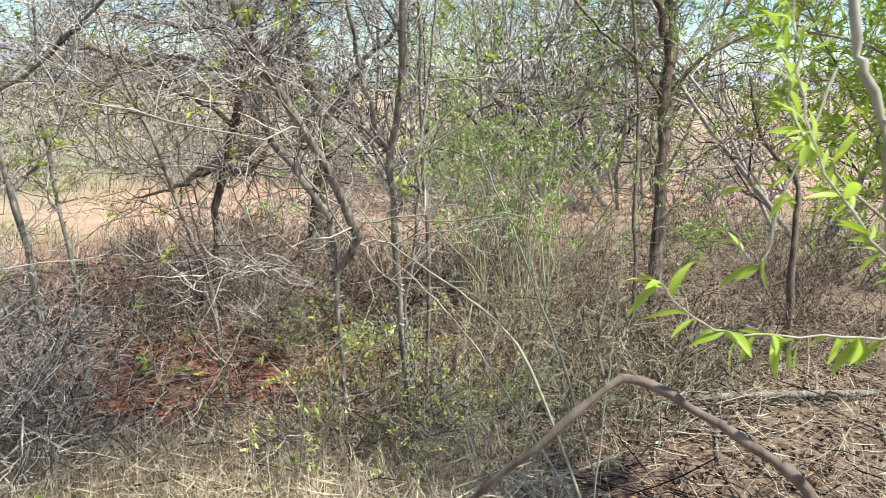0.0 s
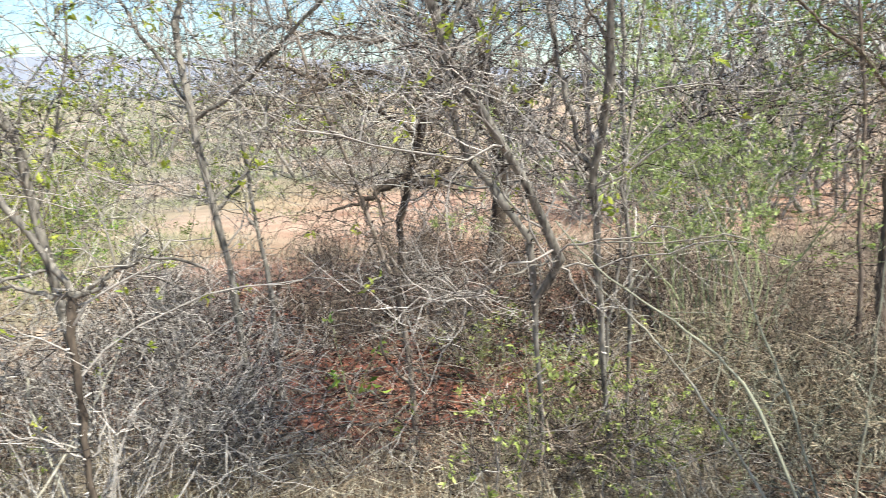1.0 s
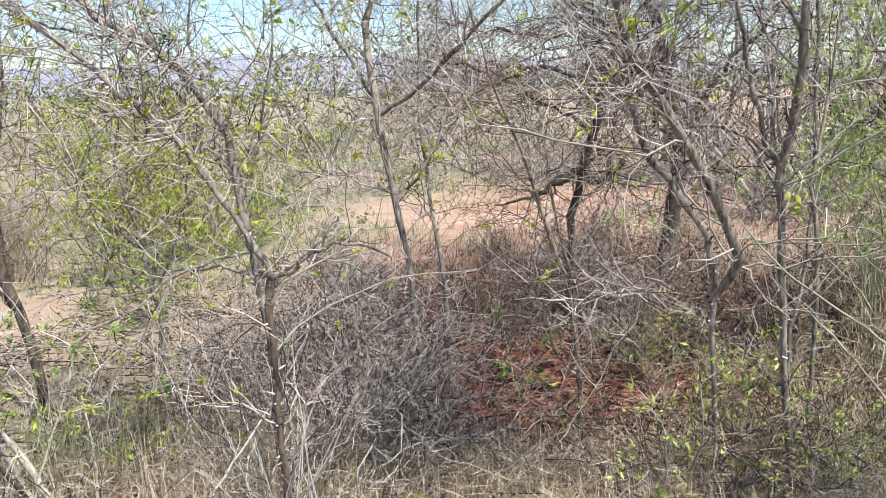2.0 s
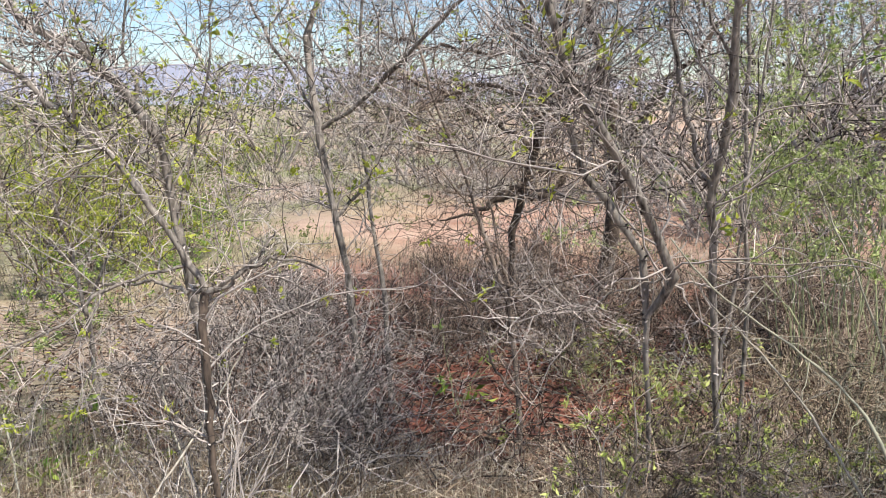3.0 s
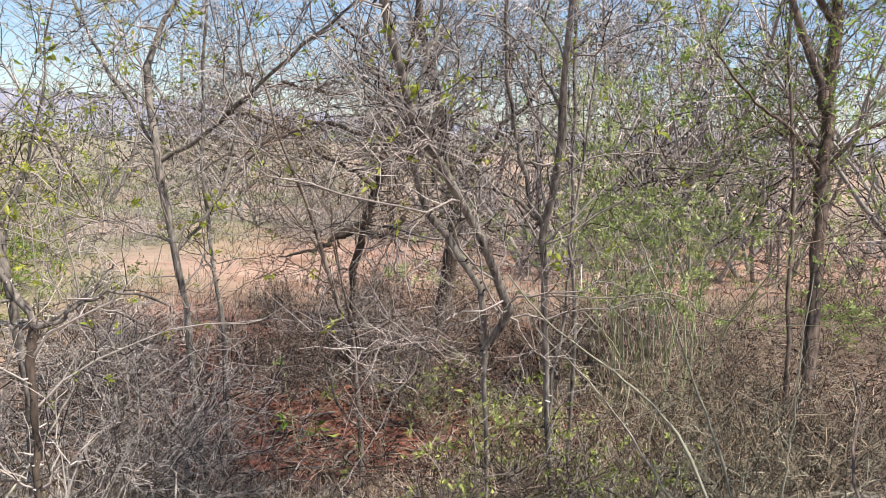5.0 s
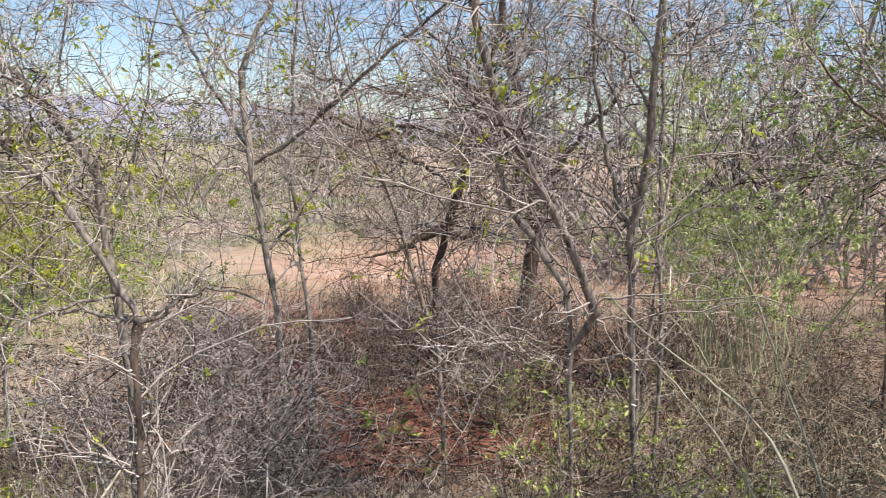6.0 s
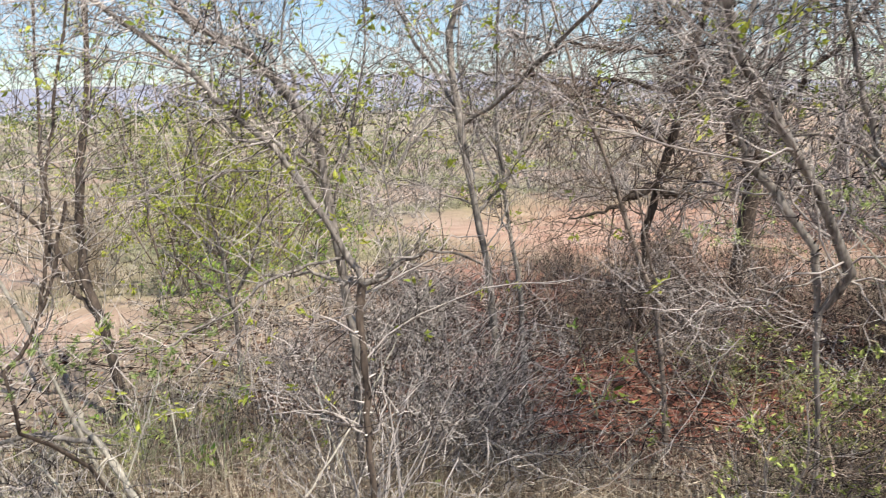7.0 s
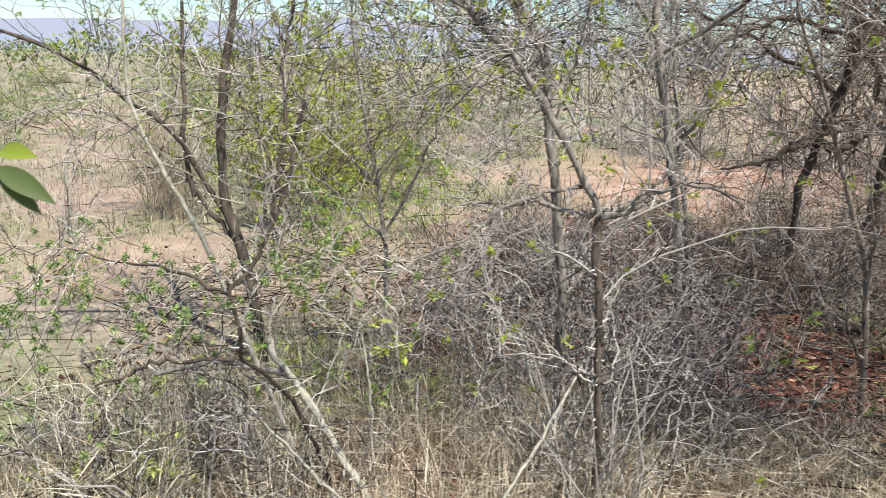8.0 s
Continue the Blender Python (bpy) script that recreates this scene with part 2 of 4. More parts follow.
def leaves(base, d, size, width=0.35, droop=0.25):
    """Small folded leaves at base, pointing along d."""
    n = len(base)
    d = unit(d)
    s = unit(np.cross(d, rng.normal(size=(n, 3))))
    nrm = np.cross(s, d)
    L = (size * (0.6 + 0.8 * rng.random(n)))[:, None]
    w = L * width
    v = np.stack([base, base + d * L * 0.45 + s * w * 0.5 + nrm * w * 0.18, base + d * L - nrm * L * droop, base + d * L * 0.45 - s * w * 0.5 + nrm * w * 0.18, base + d * L * 0.5], 1)
    i = np.arange(n)[:, None] * 5
    f = np.concatenate([i + [0, 4, 1], i + [1, 4, 2], i + [2, 4, 3], i + [3, 4, 0]])
    return v.reshape(-1, 3), f


def on_tips(P, n, size, spread=0.6, width=0.35, tuft=5):
    """Leaves in tufts near the ends of shoots."""
    k = max(1, n // tuft)
    idx = rng.integers(0, len(P), k)
    j = rng.integers(P.shape[1] // 2, P.shape[1], k)
    base = np.repeat(P[idx, j], tuft, axis=0) + rng.normal(0, size * 0.35, (k * tuft, 3))
    d = np.repeat(unit(P[idx, j] - P[idx, j - 1]), tuft, axis=0) + rng.normal(0, spread, (k * tuft, 3))
    return leaves(base, d, size, width)


def bent(n, centre, reach, height, r, lean=0.5, S=5):
    """Upright stalks from the ground: their paths and radii."""
    a = rng.uniform(0, 2 * np.pi, n)
    q = reach * np.sqrt(rng.random(n))
    base = np.array(centre) + np.stack([np.cos(a) * q, np.sin(a) * q, np.zeros(n)], 1)
    h = height * (0.5 + 0.7 * rng.random(n))
    d = unit(np.stack([rng.normal(0, lean, n), rng.normal(0, lean, n), np.ones(n)], 1))
    steps = unit(d[:, None] + np.cumsum(rng.normal(0, 0.16, (n, S - 1, 3)), 1)) * (h / (S - 1))[:, None, None]
    P = np.concatenate([base[:, None], base[:, None] + np.cumsum(steps, 1)], 1)
    return P, (r * (0.6 + 0.8 * rng.random(n)))[:, None] * np.linspace(1, 0.4, S)[None]


# ---- ground ----
def lie(x, y):
    """The ground's height."""
    x, y = np.asarray(x, float), np.asarray(y, float)
    near = np.exp(-((x / 30) ** 2 + (y / 30) ** 2))
    return near * (0.025 * np.sin(1.3 * x + 0.6) * np.cos(1.1 * y) + 0.012 * np.sin(4.1 * x + 2.2 * y)) - 0.02


def build_ground():
    s = np.linspace(-1, 1, 171)
    c = np.sign(s) * (np.abs(s) ** 4.5 * 2500 + np.abs(s) * 14)
    X, Y = np.meshgrid(c, c + 3.0, indexing="ij")
    v = np.stack([X, Y, lie(X, Y) + rng.normal(0, 0.006, X.shape) * (np.hypot(X, Y) < 20)], -1).reshape(-1, 3)
    n = len(s)
    i = np.arange(n * n).reshape(n, n)
    f = np.stack([i[:-1, :-1], i[1:, :-1], i[1:, 1:], i[:-1, 1:]], -1).reshape(-1, 4)
    g = part("ground", mesh_of("ground", v, f), SOIL)
    tagged(g, "red laterite soil with pale sand and dry turf behind", "ground", kind="structure")


build_ground()


# ---- thorn trees ----
def thorn_tree(name, label, limbs, bark, twig, density=(60, 600, 1200), reach=(0.3, 0.8), leaf=None, n_leaf=0, leaf_size=0.035, wiggle=0.005, category="tree", tuft=5, up=0.2, spot=(), cap=0.011, leaf_width=0.35, leaf_from=-1.0, leaf_to=9.0, trunk_bark=None):
    """A crooked tree: limbs are (control points, radii from the start to the end); the first is the trunk."""
    root = new(name)
    foot = Vector(limbs[0][0][0])
    root.location = foot
    off = np.array(foot)
    Ps, Rs, woods = [], [], []
    for k, (pts, *girth) in enumerate(limbs):
        P = spline(pts, 18, wiggle)[None] - off
        R = np.interp(np.linspace(0, 1, 18), np.linspace(0, 1, len(girth)), girth)[None] * (1 + rng.normal(0, 0.12, (1, 18)))
        woods.append(part("trunk" if k == 0 else "limb", mesh_of("limb", *tubes(P, R, 8)), trunk_bark if k == 0 and trunk_bark else bark, root))
        Ps.append(P)
        Rs.append(R)
    P0, R0 = np.concatenate(Ps), np.minimum(np.concatenate(Rs), cap)
    P1, R1, springs = sprout(P0, R0, density[0], reach, S=9, thin=0.4, start=0.3, least=0.0021, wob=0.3, up=up)
    for P, R, k in zip(P1, R1, springs):
        part("branch", mesh_of("branch", *tubes(P[None], R[None], 4)), twig, woods[k])
    P2, R2, _ = sprout(P1, R1, density[1], (0.12, 0.4), S=5, thin=0.62, least=0.0013, wob=0.42, up=0.1)
    P3, R3, _ = sprout(P2, R2, density[2], (0.03, 0.16), S=3, thin=0.75, least=0.0011, angle=(40, 90))
    P4, R4, _ = sprout(np.concatenate([P1[:, ::2], P2]), np.concatenate([R1[:, ::2], R2]), density[1] * 2, (0.008, 0.025), S=2, thin=0.9, least=0.0013, angle=(60, 95), up=0)
    P5, R5, _ = sprout(P0, R0, 70 * len(limbs), (0.008, 0.035), S=2, thin=0.5, least=0.0018, start=0.02, angle=(55, 95), up=0)
    part("crown", mesh_of("crown", *merged([tubes(P2, R2, 3), tubes(P3, R3, 3), tubes(P4, R4, 3), tubes(P5, R5, 3)])), twig, root, kind="stuff")
    if leaf:
        height = P2[:, -1, 2] + off[2]
        v, f = on_tips(P2[(height > leaf_from) & (height < leaf_to)], n_leaf, leaf_size, spread=0.9, width=leaf_width, tuft=tuft)
        if len(spot):
            c = np.repeat(np.array(spot) - off, 15, axis=0)
            w, h = leaves(c + rng.normal(0, 0.02, c.shape), rng.normal(size=c.shape), leaf_size * 1.2, 0.45)
            v, f = merged([(v, f), (w, h)])
        part("foliage", mesh_of("foliage", v, f), leaf, root, kind="stuff")
    return tagged(root, label, category)


thorn_tree("thorn_tree", "grey thorn tree forking low into crooked bare limbs", [
    ([(-0.90, 2.46, -0.03), (-0.89, 2.48, 0.25), (-0.90, 2.50, 0.46), (-0.91, 2.54, 0.67), (-0.93, 2.58, 0.83), (-0.93, 2.62, 0.96)], 0.010, 0.012, 0.015),
    ([(-0.93, 2.62, 0.96), (-0.99, 2.62, 1.08), (-1.08, 2.61, 1.23), (-1.18, 2.61, 1.38), (-1.30, 2.61, 1.51), (-1.40, 2.60, 1.59), (-1.54, 2.60, 1.73), (-1.9, 2.6, 2.0)], 0.013, 0.012, 0.009),
    ([(-0.93, 2.62, 0.96), (-0.86, 2.62, 0.97), (-0.81, 2.62, 1.02), (-0.73, 2.62, 1.07), (-0.64, 2.62, 1.07), (-0.52, 2.66, 1.02)], 0.010, 0.004),
    ([(-0.92, 2.62, 0.97), (-0.83, 2.64, 1.01), (-0.76, 2.66, 1.08), (-0.70, 2.68, 1.16)], 0.009, 0.003),
    ([(-0.93, 2.62, 0.96), (-1.03, 2.65, 0.97), (-1.16, 2.67, 0.99), (-1.33, 2.70, 0.96)], 0.009, 0.004),
    ([(-0.98, 2.64, 1.05), (-1.19, 2.48, 1.01), (-1.34, 2.37, 0.90), (-1.52, 2.27, 0.82)], 0.006, 0.003),
], BARK, TWIG_PALE, (44, 560, 1600), leaf=LEAF_YELLOW, n_leaf=900, leaf_size=0.024, tuft=9, trunk_bark=BARK_DARK)

thorn_tree("thorn_tree", "pale grey thorn tree with a sharply bent upper limb", [
    ([(-1.03, 2.88, -0.03), (-1.04, 2.88, 0.51), (-1.05, 2.88, 0.77), (-1.08, 2.88, 1.02), (-1.11, 2.88, 1.18), (-1.12, 2.88, 1.31), (-1.13, 2.88, 1.41), (-1.15, 2.88, 1.48), (-1.24, 2.88, 1.58), (-1.32, 2.88, 1.68), (-1.42, 2.88, 1.79), (-1.52, 2.88, 1.83), (-1.66, 2.88, 1.92), (-1.9, 2.9, 2.3)], 0.016, 0.018, 0.018, 0.012),
    ([(-1.24, 2.89, 1.58), (-1.23, 2.92, 1.66), (-1.27, 2.93, 1.72), (-1.28, 2.95, 1.83), (-1.2, 2.95, 2.2)], 0.008, 0.003),
    ([(-1.42, 2.88, 1.79), (-1.7, 2.95, 1.82), (-2.0, 3.0, 1.9), (-2.3, 3.0, 2.1)], 0.006, 0.003),
    ([(-1.11, 2.88, 1.18), (-1.05, 2.92, 1.4), (-1.0, 2.95, 1.65), (-0.9, 2.95, 2.2)], 0.006, 0.003),
], BARK, TWIG, (64, 800, 1800), leaf=LEAF_YELLOW, n_leaf=1000, leaf_size=0.024, tuft=9, spot=[(-0.95, 2.88, 1.84), (-1.42, 2.88, 1.62), (-1.37, 2.88, 1.58), (-1.19, 2.88, 1.64), (-0.94, 2.88, 1.40), (-0.95, 2.88, 1.58), (-1.06, 2.88, 1.30), (-1.27, 2.88, 1.99)])

thorn_tree("thorn_tree", "slim grey thorn tree with long spreading shoots", [
    ([(-0.50, 3.54, -0.10), (-0.54, 3.57, 0.15), (-0.58, 3.60, 0.39), (-0.60, 3.63, 0.68), (-0.64, 3.66, 0.94), (-0.69, 3.68, 1.19), (-0.73, 3.71, 1.46), (-0.77, 3.74, 1.70), (-0.78, 3.77, 1.91), (-0.72, 3.79, 2.06), (-0.67, 3.82, 2.19), (-0.62, 3.85, 2.46), (-0.55, 3.8, 2.8)], 0.018, 0.017, 0.011),
    ([(-0.73, 3.71, 1.46), (-0.54, 3.64, 1.57), (-0.36, 3.51, 1.73), (-0.19, 3.37, 1.88), (-0.03, 3.24, 2.00), (0.12, 3.10, 2.11), (0.3, 2.9, 2.25)], 0.011, 0.008, 0.004),
    ([(-0.73, 3.71, 1.46), (-0.85, 3.78, 1.69), (-0.96, 3.79, 1.87), (-1.05, 3.79, 2.04), (-1.11, 3.80, 2.19), (-1.19, 3.80, 2.38)], 0.010, 0.006),
    ([(-0.67, 3.68, 1.06), (-0.56, 3.75, 1.18), (-0.48, 3.79, 1.32), (-0.43, 3.82, 1.49), (-0.39, 3.85, 1.70), (-0.3, 3.9, 1.95)], 0.010, 0.004),
    ([(-0.48, 4.12, -0.03), (-0.51, 4.15, 0.61), (-0.58, 4.25, 1.06), (-0.62, 4.32, 1.41), (-0.63, 4.39, 1.72), (-0.6, 4.4, 2.4)], 0.014, 0.007),
    # unseen top limb, added to dapple the ground below with shade
    ([(-0.58, 3.83, 2.6), (-0.3, 3.6, 2.8), (0.05, 3.45, 2.95), (0.4, 3.4, 3.05)], 0.011, 0.005),
], BARK, TWIG, (95, 1000, 2300), reach=(0.3, 0.9), leaf=LEAF_YELLOW, n_leaf=1000, leaf_size=0.026, tuft=9, spot=[(-0.46, 3.70, 1.27), (-0.50, 3.70, 1.29), (-0.16, 3.70, 1.42), (-0.69, 3.70, 1.15), (-0.56, 3.70, 1.18), (-0.29, 3.70, 2.10), (-0.61, 3.70, 2.09), (-0.93, 3.70, 2.13), (-0.87, 3.70, 1.88), (-0.61, 3.70, 1.90), (-0.88, 3.70, 2.00), (-0.10, 3.70, 1.66)])

thorn_tree("sapling", "thin brown sapling with a split lower stem", [
    ([(0.18, 3.54, -0.07), (0.17, 3.56, 0.23), (0.15, 3.58, 0.52), (0.10, 3.59, 0.73), (0.04, 3.61, 0.91), (-0.02, 3.63, 1.11), (-0.09, 3.65, 1.32), (-0.18, 3.66, 1.52), (-0.24, 3.68, 1.70), (-0.30, 3.70, 1.90), (-0.4, 3.7, 2.3)], 0.014, 0.009, 0.004),
    ([(0.14, 3.57, 0.53), (0.12, 3.51, 0.77), (0.09, 3.48, 0.88), (0.05, 3.46, 1.08), (0.02, 3.45, 1.3)], 0.008, 0.003),
    ([(0.16, 3.56, 0.25), (0.06, 3.45, 0.42), (0.0, 3.4, 0.62), (-0.05, 3.38, 0.8)], 0.007, 0.003),
], BARK_SAPLING, TWIG_BROWN, (26, 220, 450), leaf=LEAF_GREEN, n_leaf=20, category="sapling")

thorn_tree("thorn_tree", "leaning grey thorn tree with an angled lower limb", [
    ([(0.64, 2.86, -0.03), (0.62, 2.85, 0.3), (0.59, 2.82, 0.6), (0.57, 2.80, 0.80), (0.61, 2.77, 0.90), (0.65, 2.73, 0.99), (0.56, 2.70, 1.17), (0.48, 2.66, 1.32), (0.40, 2.63, 1.46), (0.32, 2.60, 1.56), (0.25, 2.56, 1.68), (0.20, 2.53, 1.83), (0.15, 2.49, 1.97), (0.12, 2.46, 2.11), (0.1, 2.4, 2.5)], 0.009, 0.010, 0.018, 0.014, 0.012, 0.009),
    ([(0.57, 2.80, 0.80), (0.56, 2.79, 0.95), (0.55, 2.78, 1.04), (0.47, 2.81, 1.17), (0.41, 2.84, 1.26), (0.35, 2.87, 1.36), (0.30, 2.89, 1.51), (0.28, 2.92, 1.67), (0.26, 2.95, 1.85), (0.2, 3.0, 2.2)], 0.010, 0.015, 0.014, 0.008),
    ([(0.25, 2.56, 1.68), (0.30, 2.58, 1.85), (0.35, 2.61, 2.01), (0.42, 2.6, 2.5)], 0.008, 0.005),
    ([(0.32, 2.60, 1.56), (0.20, 2.58, 1.55), (0.05, 2.53, 1.52), (-0.09, 2.51, 1.42)], 0.005, 0.002),
    # two limbs above the view, added so their twigs shade the soil
    ([(0.40, 2.6, 2.3), (0.2, 2.5, 2.5), (-0.15, 2.45, 2.65), (-0.55, 2.4, 2.8)], 0.010, 0.005),
    ([(0.42, 2.6, 2.4), (0.55, 2.4, 2.65), (0.65, 2.1, 2.85), (0.7, 1.8, 2.95)], 0.010, 0.005),
    ([(0.65, 2.73, 0.99), (0.50, 2.66, 0.97), (0.36, 2.60, 0.93), (0.22, 2.56, 0.90)], 0.004, 0.002),
], BARK, TWIG, (80, 860, 2000), leaf=LEAF_YELLOW, n_leaf=480, leaf_size=0.024, tuft=9, spot=[(0.24, 2.55, 1.75), (0.25, 2.55, 1.73), (0.36, 2.55, 1.72), (0.41, 2.55, 1.78), (0.31, 2.55, 1.95), (0.18, 2.55, 1.88)])

thorn_tree("thorn_tree", "upright grey thorn tree with several slender stems", [
    ([(0.93, 2.96, -0.03), (0.89, 2.93, 0.25), (0.86, 2.90, 0.47), (0.84, 2.88, 0.73), (0.82, 2.86, 0.99), (0.80, 2.84, 1.18), (0.79, 2.82, 1.28), (0.81, 2.79, 1.41), (0.82, 2.77, 1.54), (0.81, 2.74, 1.68), (0.81, 2.71, 1.82), (0.81, 2.69, 1.99), (0.81, 2.66, 2.16), (0.8, 2.7, 2.6)], 0.009, 0.013, 0.016, 0.013, 0.011),
    ([(0.79, 2.82, 1.28), (0.76, 2.84, 1.33), (0.72, 2.86, 1.45), (0.69, 2.88, 1.60), (0.66, 2.91, 1.78), (0.64, 2.93, 2.03), (0.63, 2.95, 2.21), (0.6, 3.0, 2.6)], 0.010, 0.007),
    ([(0.79, 2.82, 1.28), (0.73, 2.83, 1.34), (0.63, 2.83, 1.40), (0.52, 2.84, 1.42), (0.42, 2.85, 1.39)], 0.008, 0.004),
    ([(0.81, 2.74, 1.70), (0.74, 2.72, 1.82), (0.66, 2.68, 1.92), (0.51, 2.64, 1.98)], 0.006, 0.003),
    ([(0.86, 2.90, 0.5), (0.90, 2.88, 0.9), (0.93, 2.90, 1.25), (0.98, 2.95, 1.6), (1.02, 3.0, 2.0)], 0.007, 0.004),
    ([(1.05, 3.18, 0.0), (1.04, 3.18, 0.84), (1.00, 3.16, 1.43), (1.01, 3.22, 1.87), (1.01, 3.25, 2.12), (1.0, 3.3, 2.5)], 0.009, 0.007),
    # the last two limbs are unseen, added overhead to shade the thicket floor
    ([(0.80, 2.68, 2.3), (1.1, 2.55, 2.5), (1.5, 2.5, 2.7), (1.9, 2.5, 2.8)], 0.011, 0.005),
    ([(0.8, 2.7, 2.5), (0.95, 2.4, 2.8), (1.05, 2.1, 3.0)], 0.010, 0.005),
], BARK, TWIG, (80, 860, 2000), leaf=LEAF_YELLOW, n_leaf=480, leaf_size=0.024, tuft=9, spot=[(0.97, 2.75, 1.80), (0.83, 2.75, 1.16), (0.84, 2.75, 1.95)])

thorn_tree("thorn_tree", "dark-barked thorn tree with a dense bare crown", [
    ([(1.06, 6.64, -0.05), (1.07, 6.64, 0.26), (1.12, 6.62, 0.84), (1.12, 6.56, 1.17), (0.99, 6.53, 1.67), (0.89, 6.58, 2.12), (0.80, 6.64, 2.57), (0.7, 6.7, 3.2)], 0.075, 0.03),
    ([(1.12, 6.6, 1.0), (0.85, 6.4, 1.5), (0.5, 6.2, 2.0), (0.1, 6.0, 2.5)], 0.030, 0.010),
    ([(1.12, 6.56, 1.17), (1.4, 6.5, 1.6), (1.8, 6.4, 2.1), (2.3, 6.3, 2.6)], 0.030, 0.010),
    ([(0.99, 6.53, 1.67), (0.4, 6.5, 1.9), (-0.3, 6.4, 2.0), (-0.8, 6.3, 2.1)], 0.024, 0.008),
], BARK_DARK, TWIG, (160, 1700, 3600), reach=(0.5, 1.3), wiggle=0.02, up=-0.05, cap=0.02)

thorn_tree("thorn_tree", "dark crooked thorn tree with a bent side branch", [
    ([(0.19, 5.25, -0.05), (0.20, 5.25, 0.23), (0.22, 5.25, 0.63), (0.27, 5.22, 0.97), (0.34, 5.18, 1.27), (0.42, 5.14, 1.59), (0.50, 5.18, 1.83), (0.56, 5.22, 2.11), (0.62, 5.23, 2.60)], 0.020, 0.026, 0.015),
    ([(0.24, 5.22, 1.03), (0.11, 5.13, 0.96), (-0.03, 5.11, 0.89), (-0.26, 5.10, 0.84)], 0.030, 0.005),
    ([(0.24, 5.22, 1.03), (0.38, 5.14, 0.99), (0.50, 5.15, 1.05), (0.53, 5.15, 1.10)], 0.026, 0.020),
    ([(0.42, 5.14, 1.59), (0.08, 5.06, 1.68), (-0.25, 4.98, 1.60), (-0.58, 4.90, 1.39)], 0.016, 0.006),
    ([(0.34, 5.18, 1.27), (0.00, 5.23, 1.52), (-0.41, 5.31, 1.72), (-0.83, 5.31, 1.77)], 0.016, 0.006),
], BARK_DARK, TWIG_BROWN, (110, 1100, 2400), reach=(0.3, 0.8), wiggle=0.012, up=-0.05, cap=0.016)

thorn_tree("tree", "upright dark brown trunk among green saplings", [
    ([(2.60, 3.85, -0.05), (2.66, 3.91, 0.41), (2.70, 3.97, 0.74), (2.74, 4.03, 1.07), (2.78, 4.11, 1.52), (2.82, 4.17, 1.85), (2.85, 4.22, 2.15), (2.9, 4.3, 2.8)], 0.044, 0.035),
    ([(2.68, 4.01, 1.82), (2.66, 4.03, 1.97), (2.62, 4.05, 2.08), (2.56, 4.08, 2.23), (2.51, 4.11, 2.41), (2.47, 4.14, 2.59)], 0.028, 0.024, 0.020),
    ([(2.43, 3.75, -0.03), (2.45, 3.79, 0.52), (2.49, 3.90, 1.08), (2.52, 3.99, 1.55), (2.51, 4.09, 2.03), (2.5, 4.1, 2.5)], 0.014, 0.009),
    ([(2.78, 4.11, 1.5), (3.0, 4.0, 1.75), (3.3, 3.9, 1.9), (3.6, 3.8, 2.1)], 0.014, 0.005),
    ([(2.78, 4.11, 1.45), (2.5, 4.0, 1.7), (2.2, 3.9, 1.85), (1.9, 3.8, 2.1)], 0.013, 0.005),
    ([(3.45, 3.68, -0.03), (3.46, 3.71, 0.62), (3.50, 3.78, 1.01), (3.31, 3.88, 1.24), (3.2, 3.9, 1.6)], 0.026, 0.010),
    # unseen canopy limbs reaching left, added to shade the brush behind
    ([(2.86, 4.23, 2.3), (2.3, 4.05, 2.75), (1.6, 3.95, 3.0), (0.9, 3.9, 3.1), (0.4, 3.9, 3.15)], 0.024, 0.008),
    ([(2.86, 4.23, 2.4), (2.2, 3.6, 2.9), (1.5, 3.2, 3.2), (0.9, 2.9, 3.3)], 0.020, 0.007),
], BARK_RED, TWIG_BROWN, (150, 1600, 3000), reach=(0.3, 0.9), leaf=LEAF_GREEN, n_leaf=5000, leaf_size=0.03, leaf_from=1.3)

thorn_tree("thorn_tree", "dark multi-stemmed thorn tree at the field edge", [
    ([(-2.46, 3.60, -0.04), (-2.60, 3.71, 0.51), (-2.71, 3.75, 0.74), (-2.74, 3.82, 1.06), (-2.74, 3.88, 1.35), (-2.72, 3.97, 1.70), (-2.7, 4.0, 2.3)], 0.030, 0.014),
    ([(-2.65, 3.73, 0.61), (-2.81, 3.75, 0.82), (-2.90, 3.67, 1.04), (-3.13, 3.57, 1.24), (-3.31, 3.46, 1.39), (-3.54, 3.34, 1.50), (-3.9, 3.2, 1.7)], 0.014, 0.006),
    ([(-2.84, 3.72, 0.74), (-2.90, 3.76, 0.98), (-2.94, 3.84, 1.35), (-2.97, 3.91, 1.66), (-3.0, 4.0, 2.2)], 0.013, 0.007),
    ([(-2.60, 3.71, 0.51), (-2.82, 3.75, 0.72), (-2.9, 3.75, 0.85)], 0.013, 0.008),
], BARK_DARK, TWIG, (60, 460, 900), leaf=LEAF_FEATHER, n_leaf=3200, leaf_size=0.013, tuft=16, leaf_from=1.0, leaf_to=1.75)

